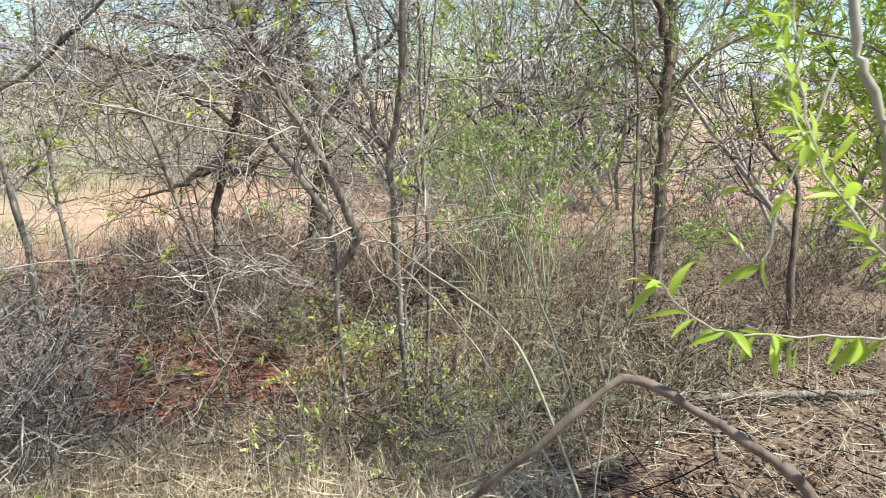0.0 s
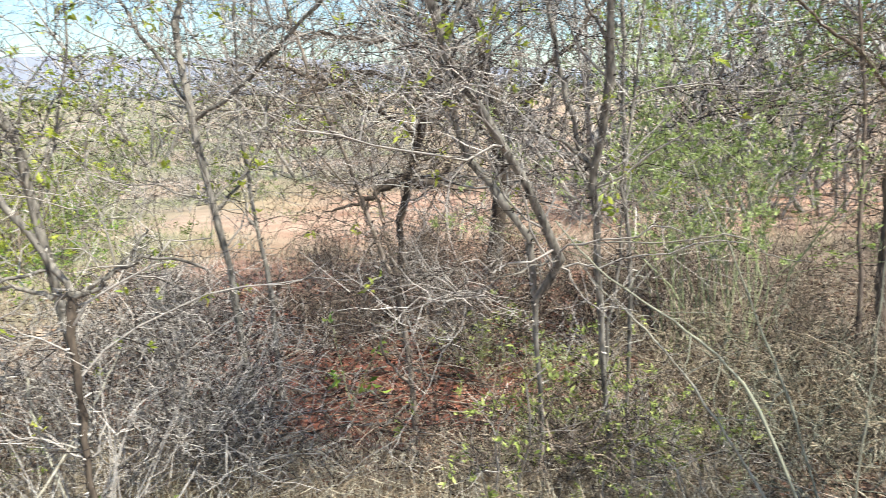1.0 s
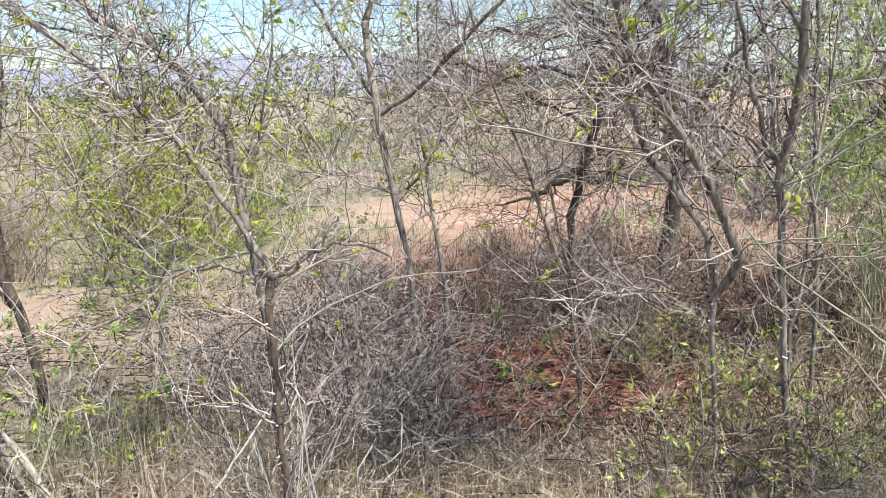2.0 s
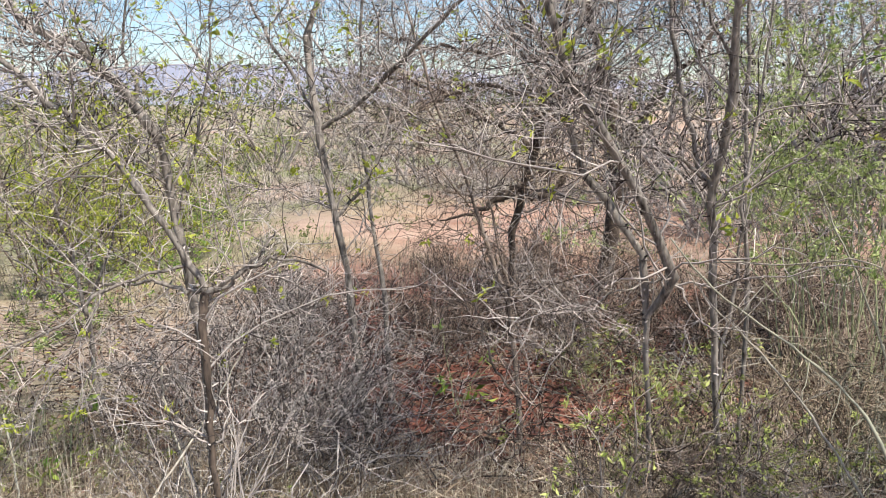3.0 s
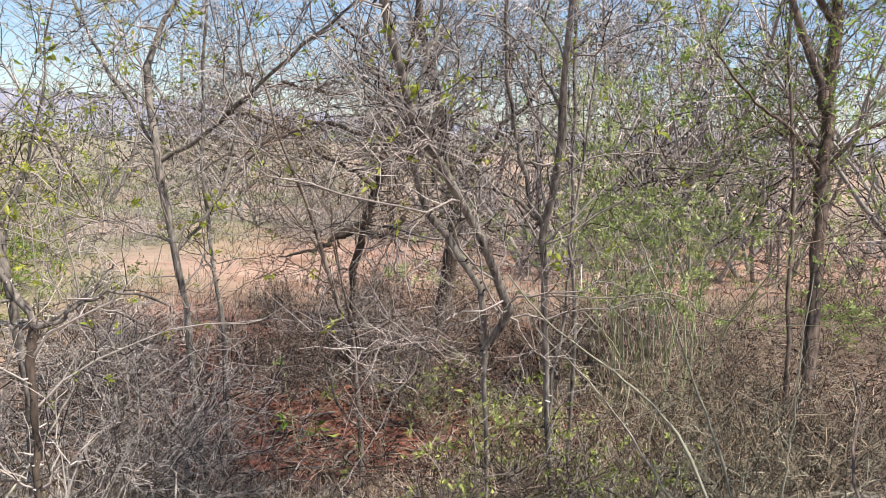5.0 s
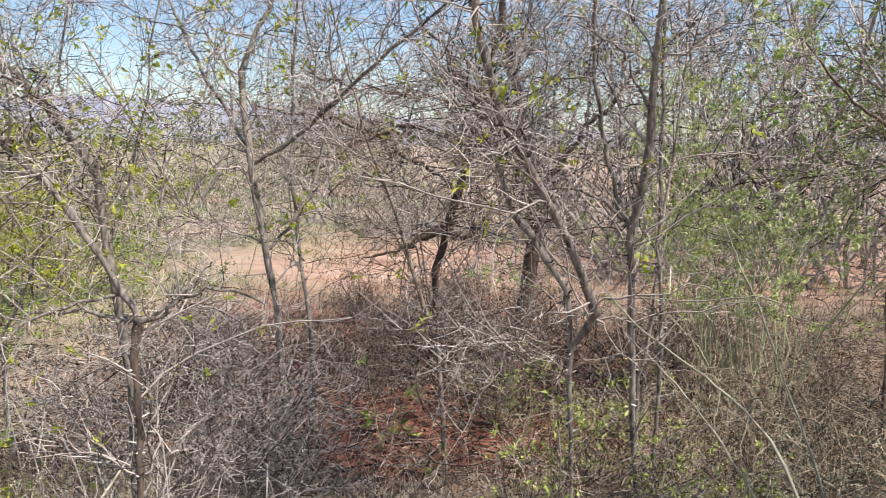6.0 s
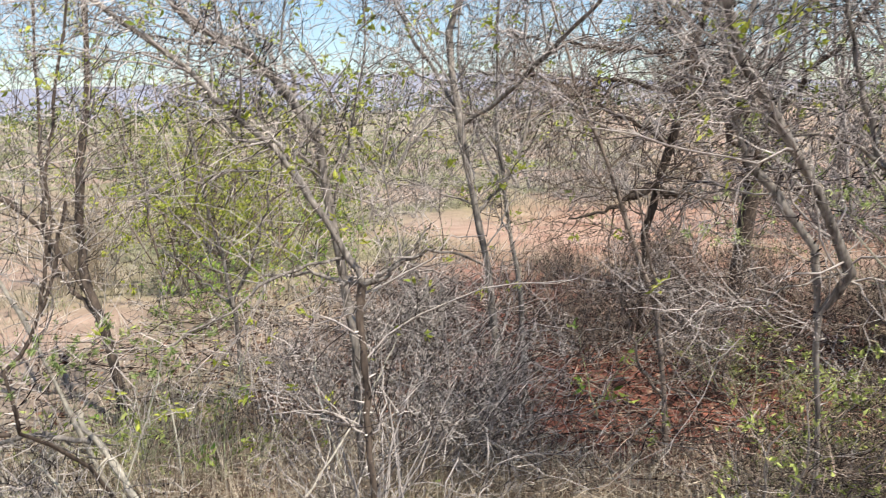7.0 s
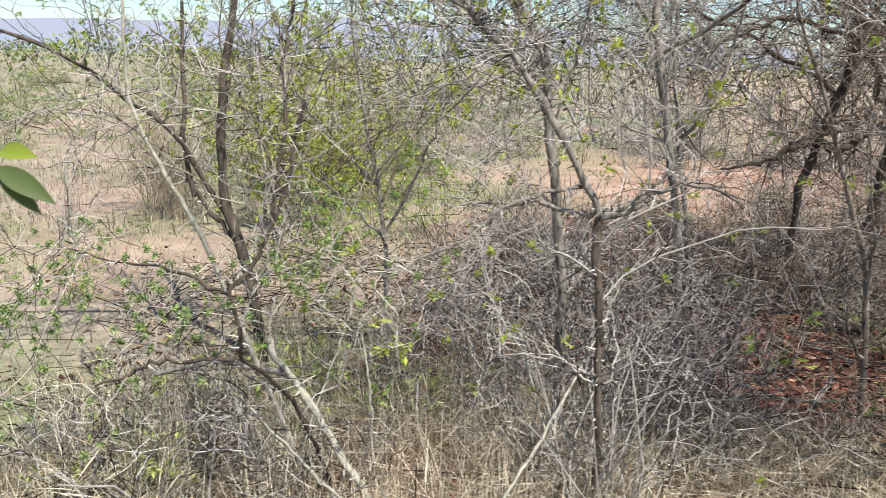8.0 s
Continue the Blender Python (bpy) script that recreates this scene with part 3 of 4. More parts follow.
thorn_tree("sapling", "bushy sapling with yellow-green leaves behind the forked tree", [
    ([(-1.88, 3.75, -0.03), (-1.90, 3.75, 0.45), (-1.93, 3.72, 0.85), (-2.0, 3.7, 1.2), (-2.05, 3.7, 1.6), (-2.0, 3.7, 1.9)], 0.014, 0.004),
    ([(-1.91, 3.74, 0.6), (-1.75, 3.7, 0.9), (-1.65, 3.65, 1.15), (-1.6, 3.65, 1.4)], 0.008, 0.003),
    ([(-1.93, 3.72, 0.85), (-2.2, 3.7, 1.1), (-2.35, 3.7, 1.35), (-2.4, 3.7, 1.6)], 0.008, 0.003),
    ([(-1.91, 3.74, 0.6), (-2.15, 3.75, 0.8), (-2.4, 3.8, 0.95)], 0.007, 0.003),
], BARK, TWIG_BROWN, (40, 260, 300), reach=(0.2, 0.5), leaf=LEAF_YELLOW, n_leaf=1600, leaf_size=0.018, tuft=12, category="sapling", leaf_from=1.0)

thorn_tree("thorn_tree", "dark curved thorn stem over a brush heap", [
    ([(-1.72, 2.5, -0.02), (-1.78, 2.3, 0.4), (-1.83, 2.06, 0.62), (-1.82, 2.03, 0.71), (-1.86, 2.05, 0.80), (-1.80, 2.07, 0.87), (-1.77, 2.10, 0.97), (-1.74, 2.13, 1.07), (-1.72, 2.17, 1.20), (-1.70, 2.19, 1.30)], 0.007, 0.005),
    ([(-1.76, 2.10, 0.97), (-1.75, 2.15, 1.15), (-1.75, 2.19, 1.30), (-1.76, 2.21, 1.42), (-1.75, 2.24, 1.55), (-1.7, 2.3, 1.9)], 0.006, 0.004),
    ([(-1.83, 2.01, 0.64), (-2.01, 1.98, 0.63), (-2.2, 1.95, 0.55)], 0.006, 0.003),
    ([(-1.86, 2.05, 0.80), (-2.05, 2.1, 0.84), (-2.3, 2.2, 0.82), (-2.5, 2.25, 0.85)], 0.005, 0.002),
], BARK_DARK, TWIG, (34, 320, 500), leaf=LEAF_FEATHER, n_leaf=9000, leaf_size=0.012, tuft=18, up=-0.05, reach=(0.2, 0.5), leaf_to=0.93)


# ---- fallen wood and dead stalks ----
def stick(name, label, pts, r0, r1, mat, shoots=0, category="stick"):
    P = spline(pts, 24, max(r1 * 0.15, 0.0025))[None]
    R = np.linspace(r0, r1, 24)[None] * (1 + rng.normal(0, 0.11, (1, 24)))
    ob = part(name, mesh_of(name, *tubes(P, R, 9)), mat)
    if shoots:
        for Q, q, _ in zip(*sprout(P, R, shoots, (0.08, 0.3), S=6, thin=0.5)):
            part("side_shoot", mesh_of("side_shoot", *tubes(Q[None], q[None], 5)), mat, ob)
    return tagged(ob, label, category)


stick("arched_branch", "dark arched dead branch close to the path", [(0.12, 1.05, -0.01), (0.22, 0.95, 0.4), (0.31, 0.85, 0.8), (0.36, 0.79, 0.95), (0.41, 0.74, 1.03), (0.46, 0.69, 1.11), (0.53, 0.68, 1.16), (0.57, 0.67, 1.18), (0.62, 0.66, 1.16), (0.66, 0.63, 1.13), (0.71, 0.61, 1.10), (0.75, 0.59, 1.07), (0.80, 0.57, 1.0), (0.95, 0.50, 0.6), (1.05, 0.45, 0.0)], 0.0022, 0.0095, BARK_ARCH, 2, "branch")
stick("fallen_log", "thin weathered log lying on the litter", [(1.85, 3.15, 0.03), (2.2, 3.1, 0.04), (2.6, 3.03, 0.04), (3.3, 2.86, 0.05)], 0.015, 0.022, BARK, 4, "log")
stick("leaning_stalk", "pale green leaning stalk rooted in dry litter", [(1.16, 2.87, 1.30), (1.20, 2.83, 1.17), (1.25, 2.78, 1.04), (1.35, 2.69, 0.74), (1.44, 2.60, 0.45), (1.56, 2.52, -0.01)], 0.0025, 0.005, STEM_DRY, 12, "stalk")
stick("leaning_stalk", "pale leaning stalk crossing low brush", [(0.70, 2.74, 1.0), (0.76, 2.70, 0.91), (0.89, 2.63, 0.78), (1.02, 2.55, 0.62), (1.17, 2.45, 0.38), (1.38, 2.3, -0.01)], 0.002, 0.005, BARK_PALE, 10, "stalk")
stick("leaning_stalk", "straight greenish stalk standing in dry brush", [(1.31, 1.95, 1.25), (1.26, 1.91, 0.97), (1.24, 1.88, 0.81), (1.21, 1.86, 0.66), (1.15, 1.82, 0.0)], 0.0014, 0.0032, STEM_DRY, 5, "stalk")
stick("leaning_stalk", "kinked pale green stem leaning over low brush", [(0.59, 2.56, 1.15), (0.67, 2.49, 1.04), (0.79, 2.43, 0.94), (0.93, 2.36, 0.84), (1.03, 2.30, 0.75), (1.11, 2.18, 0.61), (1.3, 1.95, -0.01)], 0.0025, 0.005, STEM_DRY, 7, "stalk")
stick("bent_twig", "thin pale bent twig caught on leaning stalks", [(1.42, 2.50, 0.99), (1.30, 2.54, 1.01), (1.19, 2.55, 1.08), (1.03, 2.65, 1.05), (0.80, 2.82, 1.02)], 0.002, 0.003, BARK_PALE, 4, "twig")
stick("dead_sapling", "bare pale sapling leaning against the dark tree", [(-2.60, 2.82, 1.61), (-2.57, 2.77, 1.38), (-2.53, 2.74, 1.21), (-2.41, 2.72, 1.00), (-2.26, 2.69, 0.77), (-1.9, 2.65, 0.0)], 0.005, 0.010, BARK_PALE, 8, "sapling")
stick("dead_log", "pale broken log leaning in tall straw", [(-1.95, 2.50, 0.52), (-1.92, 2.48, 0.47), (-1.83, 2.47, 0.37), (-1.72, 2.42, 0.25), (-1.59, 2.36, 0.11), (-1.50, 2.34, -0.01)], 0.010, 0.0135, BARK_PALE, 1, "log")
stick("dead_branch", "grey dead branch lying over the brush heap", [(-2.3, 2.4, 0.40), (-2.09, 2.44, 0.45), (-2.02, 2.45, 0.44), (-1.88, 2.47, 0.42)], 0.007, 0.011, BARK, 6, "branch")
stick("dead_branch", "pale thin dead branch fallen into straw", [(-1.98, 2.27, 0.44), (-1.90, 2.25, 0.39), (-1.77, 2.21, 0.30), (-1.62, 2.17, 0.20), (-1.35, 2.1, -0.01)], 0.003, 0.006, BARK_PALE, 2, "branch")
stick("dead_branch", "long pale dead branch leaning on the forked tree", [(-1.25, 1.95, -0.01), (-1.13, 2.17, 0.25), (-1.04, 2.37, 0.37), (-0.93, 2.59, 0.55), (-0.85, 2.75, 0.73)], 0.006, 0.0025, BARK_PALE, 1, "branch")
stick("dry_stalk", "white dry stalk standing in grass", [(-1.04, 2.72, -0.01), (-1.06, 2.74, 0.18), (-1.13, 2.77, 0.39), (-1.17, 2.80, 0.53), (-1.18, 2.82, 0.64)], 0.0042, 0.003, STALK_WHITE, 0, "stalk")
stick("dry_stalk", "white dry stalk standing in grass", [(-1.60, 2.56, -0.01), (-1.62, 2.57, 0.14), (-1.64, 2.61, 0.34), (-1.68, 2.64, 0.52)], 0.0042, 0.003, STALK_WHITE, 0, "stalk")
stick("dry_stalk", "leaning pale dry stalk in grass", [(-1.9, 2.5, -0.01), (-1.80, 2.57, 0.31), (-1.73, 2.64, 0.55), (-1.71, 2.67, 0.67)], 0.0042, 0.003, STALK_WHITE, 0, "stalk")
stick("dead_shoot", "bleached forked dead shoot in the open field", [(-4.73, 5.42, -0.01), (-4.73, 5.37, 0.48), (-4.74, 5.42, 0.68), (-4.69, 5.46, 0.82), (-4.64, 5.51, 0.98)], 0.012, 0.007, BARK_PALE, 0, "shoot")
stick("dead_shoot", "short bleached side of a dead shoot", [(-4.70, 5.42, -0.01), (-4.77, 5.38, 0.54), (-4.86, 5.39, 0.65), (-4.95, 5.39, 0.72)], 0.008, 0.005, BARK_PALE, 0, "shoot")
stick("slender_tree", "smooth pale grey slender tree beside the path", [(1.0, 0.55, -0.02), (0.95, 0.58, 0.8), (0.89, 0.63, 1.44), (0.88, 0.64, 1.49), (0.86, 0.66, 1.56), (0.85, 0.68, 1.65), (0.8, 0.72, 2.2)], 0.0075, 0.0055, BARK_PALE, 0, "tree")


lay = np.random.default_rng(61)
for k in range(90):
    x, y = (lay.uniform(1.0, 3.4), lay.uniform(2.4, 4.6)) if k % 3 else (lay.uniform(-1.6, 1.2), lay.uniform(3.0, 5.2))
    turn, reach, bow = lay.uniform(0, 6.28), lay.uniform(0.12, 0.4), lay.uniform(-0.06, 0.06)
    dx, dy = math.cos(turn) * reach, math.sin(turn) * reach
    ends = [(x - dx, y - dy), (x - bow * dy / reach, y + bow * dx / reach), (x + dx, y + dy)]
    one = stick("fallen_stick", "grey broken stick lying on leaf litter", [(a, b, float(-0.02 + lay.uniform(0.012, 0.04))) for a, b in ends], lay.uniform(0.004, 0.008), 0.003, BARK if k % 2 else BARK_PALE, 1)
    tagged(one, group="fallen sticks")


# ---- shrubs ----
def shrub(name, label, stems, height, spread, twig, n1, n2, leaf=None, n_leaf=0, leaf_size=0.02, r=0.006, lean=0.5, up=0.1, category="shrub", len1=(0.15, 0.4), len2=(0.06, 0.18), wob=0.3, n3=0, least=0.0012, bare=0.1):
    root = new(name)
    P0, R0 = bent(stems, (0, 0, -0.04), spread, height, r, lean, 7)
    for P, R in zip(P0, R0):
        part("stem", mesh_of("stem", *tubes(P[None], R[None], 5)), twig, root)
    P1, R1, _ = sprout(P0, R0, n1, len1, S=6, up=up, least=least * 1.3, start=bare, wob=wob)
    P2, R2, _ = sprout(P1, R1, n2, len2, S=4, up=up, least=least, wob=wob)
    bits = [tubes(P1, R1, 3), tubes(P2, R2, 3)]
    if n3:
        P3, R3, _ = sprout(P2, R2, n3, (len2[0] * 0.3, len2[1] * 0.5), S=2, up=up, least=least * 0.9)
        bits.append(tubes(P3, R3, 3))
    part("crown", mesh_of("crown", *merged(bits)), twig, root, kind="stuff")
    if leaf:
        part("foliage", mesh_of("foliage", *on_tips(P2, n_leaf, leaf_size, spread=0.9)), leaf, root, kind="stuff")
    return tagged(root, label, category)


def scatter(proto, spots, group):
    """Copies of a shrub at (x, y, size), each turned its own way; the first spot takes the shrub itself."""
    for k, (x, y, s) in enumerate(spots):
        m = Matrix.LocRotScale((x, y, float(lie(x, y))), Euler((0, 0, rng.uniform(0, 6.28))), (s, s, s * rng.uniform(0.85, 1.15)))
        if k == 0:
            proto.matrix_basis = m
            tagged(proto, group=group)
        else:
            copy_thing(proto, m)


def region(n, x0, x1, y0, y1, s0, s1, seed):
    g = np.random.default_rng(seed)
    return [(g.uniform(x0, x1), g.uniform(y0, y1), g.uniform(s0, s1)) for _ in range(n)]


scatter(shrub("thorn_shrub", "dense grey leafless thorn shrub with fine curved twigs", 13, 0.95, 0.14, TWIG_PALE, 120, 560, lean=0.65, n3=380, wob=0.45, len1=(0.2, 0.5), len2=(0.08, 0.28), least=0.0021, bare=0.42), [(-0.80, 3.45, 0.95), (-0.72, 3.2, 0.85), (-1.0, 3.2, 0.85), (-1.15, 3.5, 0.9), (-0.95, 4.1, 0.95), (-1.5, 3.9, 0.8)] + region(5, -1.8, 2.6, 4.9, 6.2, 0.6, 0.8, 3), "grey thorn shrubs")
scatter(shrub("thorn_shrub", "spreading brown-grey thorn shrub over bare red soil", 6, 1.0, 0.10, TWIG_BROWN, 70, 330, lean=0.75, n3=240, len1=(0.2, 0.5), len2=(0.08, 0.28), least=0.0021, bare=0.62, wob=0.45), [(0.62, 3.0, 0.72), (1.0, 3.0, 0.75), (0.72, 3.75, 0.85), (0.15, 4.75, 0.8), (-0.45, 4.5, 0.85), (0.6, 4.5, 0.95)], "spreading thorn shrubs")
scatter(shrub("thorn_shrub", "low brown leafless thorn shrub", 12, 0.55, 0.2, TWIG_BROWN, 85, 340, lean=0.9, n3=240, wob=0.45, len1=(0.15, 0.45), least=0.0021), [(0.5, 3.1, 0.8), (2.4, 3.25, 1.3), (2.1, 3.5, 1.2), (2.4, 3.55, 1.0), (2.8, 3.45, 1.0), (3.2, 3.6, 1.0), (3.6, 3.4, 0.9), (3.9, 4.2, 1.1), (4.4, 3.8, 1.0), (0.95, 3.3, 0.9), (1.3, 3.4, 1.0), (0.75, 2.95, 0.8)] + region(9, 0.8, 4.8, 3.8, 6.2, 0.8, 1.2, 4) + region(8, 2.8, 5.6, 4.0, 7.2, 1.0, 1.5, 9) + region(5, -1.5, 0.6, 4.9, 6.2, 0.8, 1.1, 6) + region(9, -0.7, 1.4, 6.5, 8.0, 0.7, 1.0, 10) + region(10, 0.0, 2.3, 5.0, 6.6, 0.9, 1.25, 12), "brown thorn shrubs")
scatter(shrub("thorn_shrub", "low grey tangle of dead thorn twigs", 12, 0.4, 0.25, TWIG, 80, 320, lean=1.2, n3=240, len1=(0.15, 0.4), least=0.0021, wob=0.5), [(0.8, 3.15, 0.9), (1.5, 3.0, 0.8), (-0.1, 4.9, 1.1), (0.6, 4.8, 1.1), (1.2, 4.4, 1.0)], "dead thorn tangles")
scatter(shrub("dry_herb", "straw-coloured dry herb clump with thin stalks", 12, 0.62, 0.25, TWIG_DRY, 80, 280, lean=0.5, up=0.15, r=0.004, wob=0.4, least=0.0018), [(1.35, 3.2, 0.9), (1.9, 3.6, 0.9), (1.6, 2.9, 0.9), (1.95, 3.1, 1.0), (1.5, 3.5, 1.0), (2.2, 3.2, 0.9)] + region(4, 1.0, 3.0, 3.8, 5.0, 0.8, 1.2, 5), "dry herb clumps")
scatter(shrub("broom_shrub", "upright pale green broom shrub with thin stems", 14, 2.4, 0.16, STEM_GREEN, 110, 380, LEAF_BROOM, 4400, 0.029, lean=0.11, up=0.6, r=0.0045, wob=0.22, bare=0.45), [(1.92, 4.1, 0.95), (2.1, 4.5, 0.95), (1.72, 4.35, 0.85)], "green broom shrubs")
scatter(shrub("curled_brush", "curled greenish-grey dry stems in a loose tangle", 13, 0.85, 0.22, STEM_DRY, 62, 140, lean=0.75, r=0.006, wob=0.6, len1=(0.25, 0.6), len2=(0.1, 0.28), least=0.0029), [(1.75, 2.75, 0.65), (1.95, 3.2, 1.0), (1.55, 3.4, 1.0), (2.1, 3.15, 1.0), (1.8, 3.4, 1.1), (2.35, 3.3, 1.0), (2.7, 3.35, 0.8)], "curled brush")
scatter(shrub("weed", "small leafy yellow-green weed", 8, 0.34, 0.15, STEM_GREEN, 46, 110, LEAF_WEED, 460, 0.022, lean=0.6, r=0.0025, category="weed", len1=(0.05, 0.15)), [(0.66, 4.45, 1.1), (0.78, 4.2, 1.1), (0.70, 3.2, 1.0), (0.85, 3.55, 1.1), (1.35, 3.1, 1.0), (1.05, 3.3, 1.0), (-0.8, 2.83, 0.4), (-1.9, 2.9, 1.0), (-2.2, 3.2, 1.3), (-1.6, 3.1, 0.8), (-2.4, 2.4, 1.0)], "leafy weeds")
scatter(shrub("leafy_undershrub", "low bare-stemmed shrub with pale green leaf tufts", 7, 0.72, 0.10, TWIG, 34, 70, LEAF_WEED, 330, 0.025, lean=0.45, up=0.25, r=0.005, len1=(0.1, 0.28), len2=(0.05, 0.14), bare=0.5), [(0.45, 2.95, 1.0), (0.97, 2.72, 0.75), (0.80, 2.78, 0.7), (0.62, 2.95, 0.75), (1.25, 2.8, 0.8), (1.15, 3.1, 0.9)], "leafy undershrubs")
scatter(shrub("weed", "single upright weed with bright leaves", 2, 0.55, 0.03, STEM_GREEN, 8, 12, LEAF_GREEN, 40, 0.04, lean=0.2, r=0.003, category="weed", len1=(0.05, 0.12)), [(-0.13, 3.92, 1.3), (-0.79, 2.78, 0.45), (-1.65, 3.0, 1.0)], "upright weeds")
scatter(shrub("stem_clump", "clump of thin pale upright stems round a tree foot", 22, 0.62, 0.09, TWIG_PALE, 60, 160, lean=0.14, up=0.3, r=0.0045, len1=(0.08, 0.25), len2=(0.04, 0.12), least=0.0016), [(-0.88, 2.44, 1.0), (-1.02, 2.62, 0.8), (-0.52, 3.45, 0.8)], "pale stem clumps")
scatter(shrub("dead_brush", "dark heap of dead brushwood", 26, 0.55, 0.45, TWIG, 180, 700, lean=1.1, r=0.006, n3=300, least=0.002), [(-2.1, 2.3, 0.8), (-2.5, 2.55, 0.7)], "brush heaps")
scatter(shrub("thorn_bush", "bare grey-brown thorn bush in the dry field", 9, 1.8, 0.4, TWIG, 66, 170, lean=0.6, r=0.014, len1=(0.4, 1.0), len2=(0.2, 0.6), least=0.0045), region(32, -9, 9, 8.2, 15, 0.6, 1.0, 41) + region(15, 1.5, 9, 7.6, 13.5, 0.7, 1.1, 44) + region(10, -3, 1.5, 12, 16, 0.7, 1.0, 45) + region(8, -24, 22, 17, 40, 0.9, 1.5, 42) + region(9, -8, -3.4, 5.6, 10, 0.4, 0.7, 43), "bare field bushes")
scatter(shrub("scrub_bush", "round olive scrub bush in the dry field", 7, 1.8, 0.4, TWIG_BROWN, 40, 100, LEAF_FIELD, 1700, 0.07, lean=0.5, r=0.014, len1=(0.3, 0.8), len2=(0.15, 0.4), least=0.003), region(11, -15, -4, 10, 17, 0.5, 0.9, 55) + [(-4.6, 9.5, 0.9), (-5.6, 11, 1.1), (-3.4, 10.5, 0.8), (-8.5, 17, 1.2), (-1.8, 13, 0.9)] + region(24, -28, 24, 15, 44, 0.8, 1.5, 8) + region(22, -26, -5, 17, 30, 0.9, 1.5, 58), "scrub bushes")
scatter(shrub("yellow_bush", "tall yellow-green leafy bush in the dry field", 10, 1.7, 0.35, TWIG_BROWN, 90, 340, LEAF_YELLOW, 6500, 0.033, lean=0.4, up=0.25, r=0.009, len1=(0.2, 0.55), len2=(0.1, 0.3), least=0.002, category="bush"), [(-3.5, 6.6, 1.2), (-3.2, 7.6, 0.9), (-4.3, 8.2, 0.9)], "yellow-green bushes")
scatter(shrub("straw_clump", "tall blond dry straw clump in the field", 60, 1.1, 0.22, TWIG_DRY, 120, 200, lean=0.25, up=0.4, r=0.0035, len1=(0.15, 0.4), len2=(0.05, 0.15), least=0.0018, category="grass clump"), [(-4.6, 6.5, 1.0), (-4.9, 7.0, 0.9), (-5.9, 8.5, 1.0), (-3.9, 9.5, 0.9)], "blond straw clumps")
scatter(shrub("bush_tree", "tall tangled grey-green bush tree behind the thicket", 7, 3.2, 0.4, TWIG, 100, 480, LEAF_OLIVE, 700, 0.05, lean=0.35, r=0.028, len1=(0.5, 1.3), len2=(0.2, 0.7), least=0.004, category="tree"), [(4.6, 9.2, 1.0), (5.0, 13.5, 1.2), (2.6, 13.5, 1.2), (5.8, 9.5, 1.0), (6.5, 7.0, 1.0), (7.5, 12.5, 1.2), (-1.2, 16.0, 1.2), (-5.0, 20.0, 1.3), (0.4, 19.0, 1.2), (2.9, 9.8, 1.1), (4.2, 10.6, 1.2), (3.5, 12.2, 1.3), (6.2, 11.0, 1.2), (8.5, 9.5, 1.2), (7.6, 15.0, 1.4)], "bush trees")
scatter(shrub("field_herb", "low olive herb tuft in the dry field", 8, 0.35, 0.2, STEM_GREEN, 16, 24, LEAF_OLIVE, 220, 0.03, lean=0.6, r=0.004, category="herb", len1=(0.08, 0.25)), region(34, -9, -2.9, 3.6, 9.5, 0.6, 1.3, 51) + region(36, -16, -3, 9.5, 20, 1.6, 2.8, 53) + region(16, -3, 5, 7.5, 12, 0.7, 1.3, 52), "field herbs")
scatter(shrub("leafy_bush", "bright green leafy bush behind the thorn trees", 9, 1.2, 0.3, TWIG_BROWN, 90, 300, LEAF_GREEN, 1400, 0.04, lean=0.5, r=0.007), [(-2.7, 5.6, 0.75), (-2.1, 6.6, 0.9), (-3.1, 8.2, 1.2), (4.0, 5.9, 0.9), (5.0, 5.3, 1.0), (-4.0, 4.2, 0.5)], "leafy bushes")

# ---- overhanging leafy twig by the path ----
def lance_leaf_mesh(length, width, curl):
    bm = bmesh.new()
    n = 7
    rows = []
    for i in range(n + 1):
        s = i / n
        w = width * math.sin(math.pi * min(1, s * 0.96 + 0.03)) ** 0.8 * (1 - 0.25 * s)
        x, z = length * s, -curl * length * s * s
        rows.append([bm.verts.new((x, -w, z + w * 0.35)), bm.verts.new((x, 0, z)), bm.verts.new((x, w, z + w * 0.35))])
    for a, b in zip(rows, rows[1:]):
        for k in range(2):
            bm.faces.new((a[k], a[k + 1], b[k + 1], b[k])).smooth = True
    me = bpy.data.meshes.new("leaf")
    bm.to_mesh(me)
    bm.free()
    me.materials.append(LEAF_LANCE)
    return me


LANCE = [lance_leaf_mesh(0.050, 0.0055, 0.3), lance_leaf_mesh(0.036, 0.005, 0.1), lance_leaf_mesh(0.044, 0.0075, 0.5)]


def leafy_twig(label, pts, r0, r1, n, down=0.5, seed=1):
    g = np.random.default_rng(seed)
    P = spline(pts, 20, 0.002)
    ob = part("leafy_twig", mesh_of("leafy_twig", *tubes(P[None], np.linspace(r0, r1, 20)[None], 7)), BARK_PALE)
    for k in range(n):
        u = g.uniform(0.08, 1.0) * 18.9
        i = int(u)
        at = Vector(P[i] + (P[i + 1] - P[i]) * (u - i))
        d = Vector(P[i + 1] - P[i]).normalized() * 0.8 + Vector(g.normal(0, 0.55, 3)) - Vector((0, 0, down))
        leaf = new("leaf", LANCE[int(g.integers(0, 3))])
        leaf.parent = ob
        q = d.to_track_quat("X", "Z")
        s = g.uniform(0.6, 1.1)
        leaf.matrix_basis = Matrix.LocRotScale(at, q @ Euler((g.uniform(-1.2, 1.2), 0, 0)).to_quaternion(), (s, s, s))
    return tagged(ob, label, "twig", "leafy twigs")


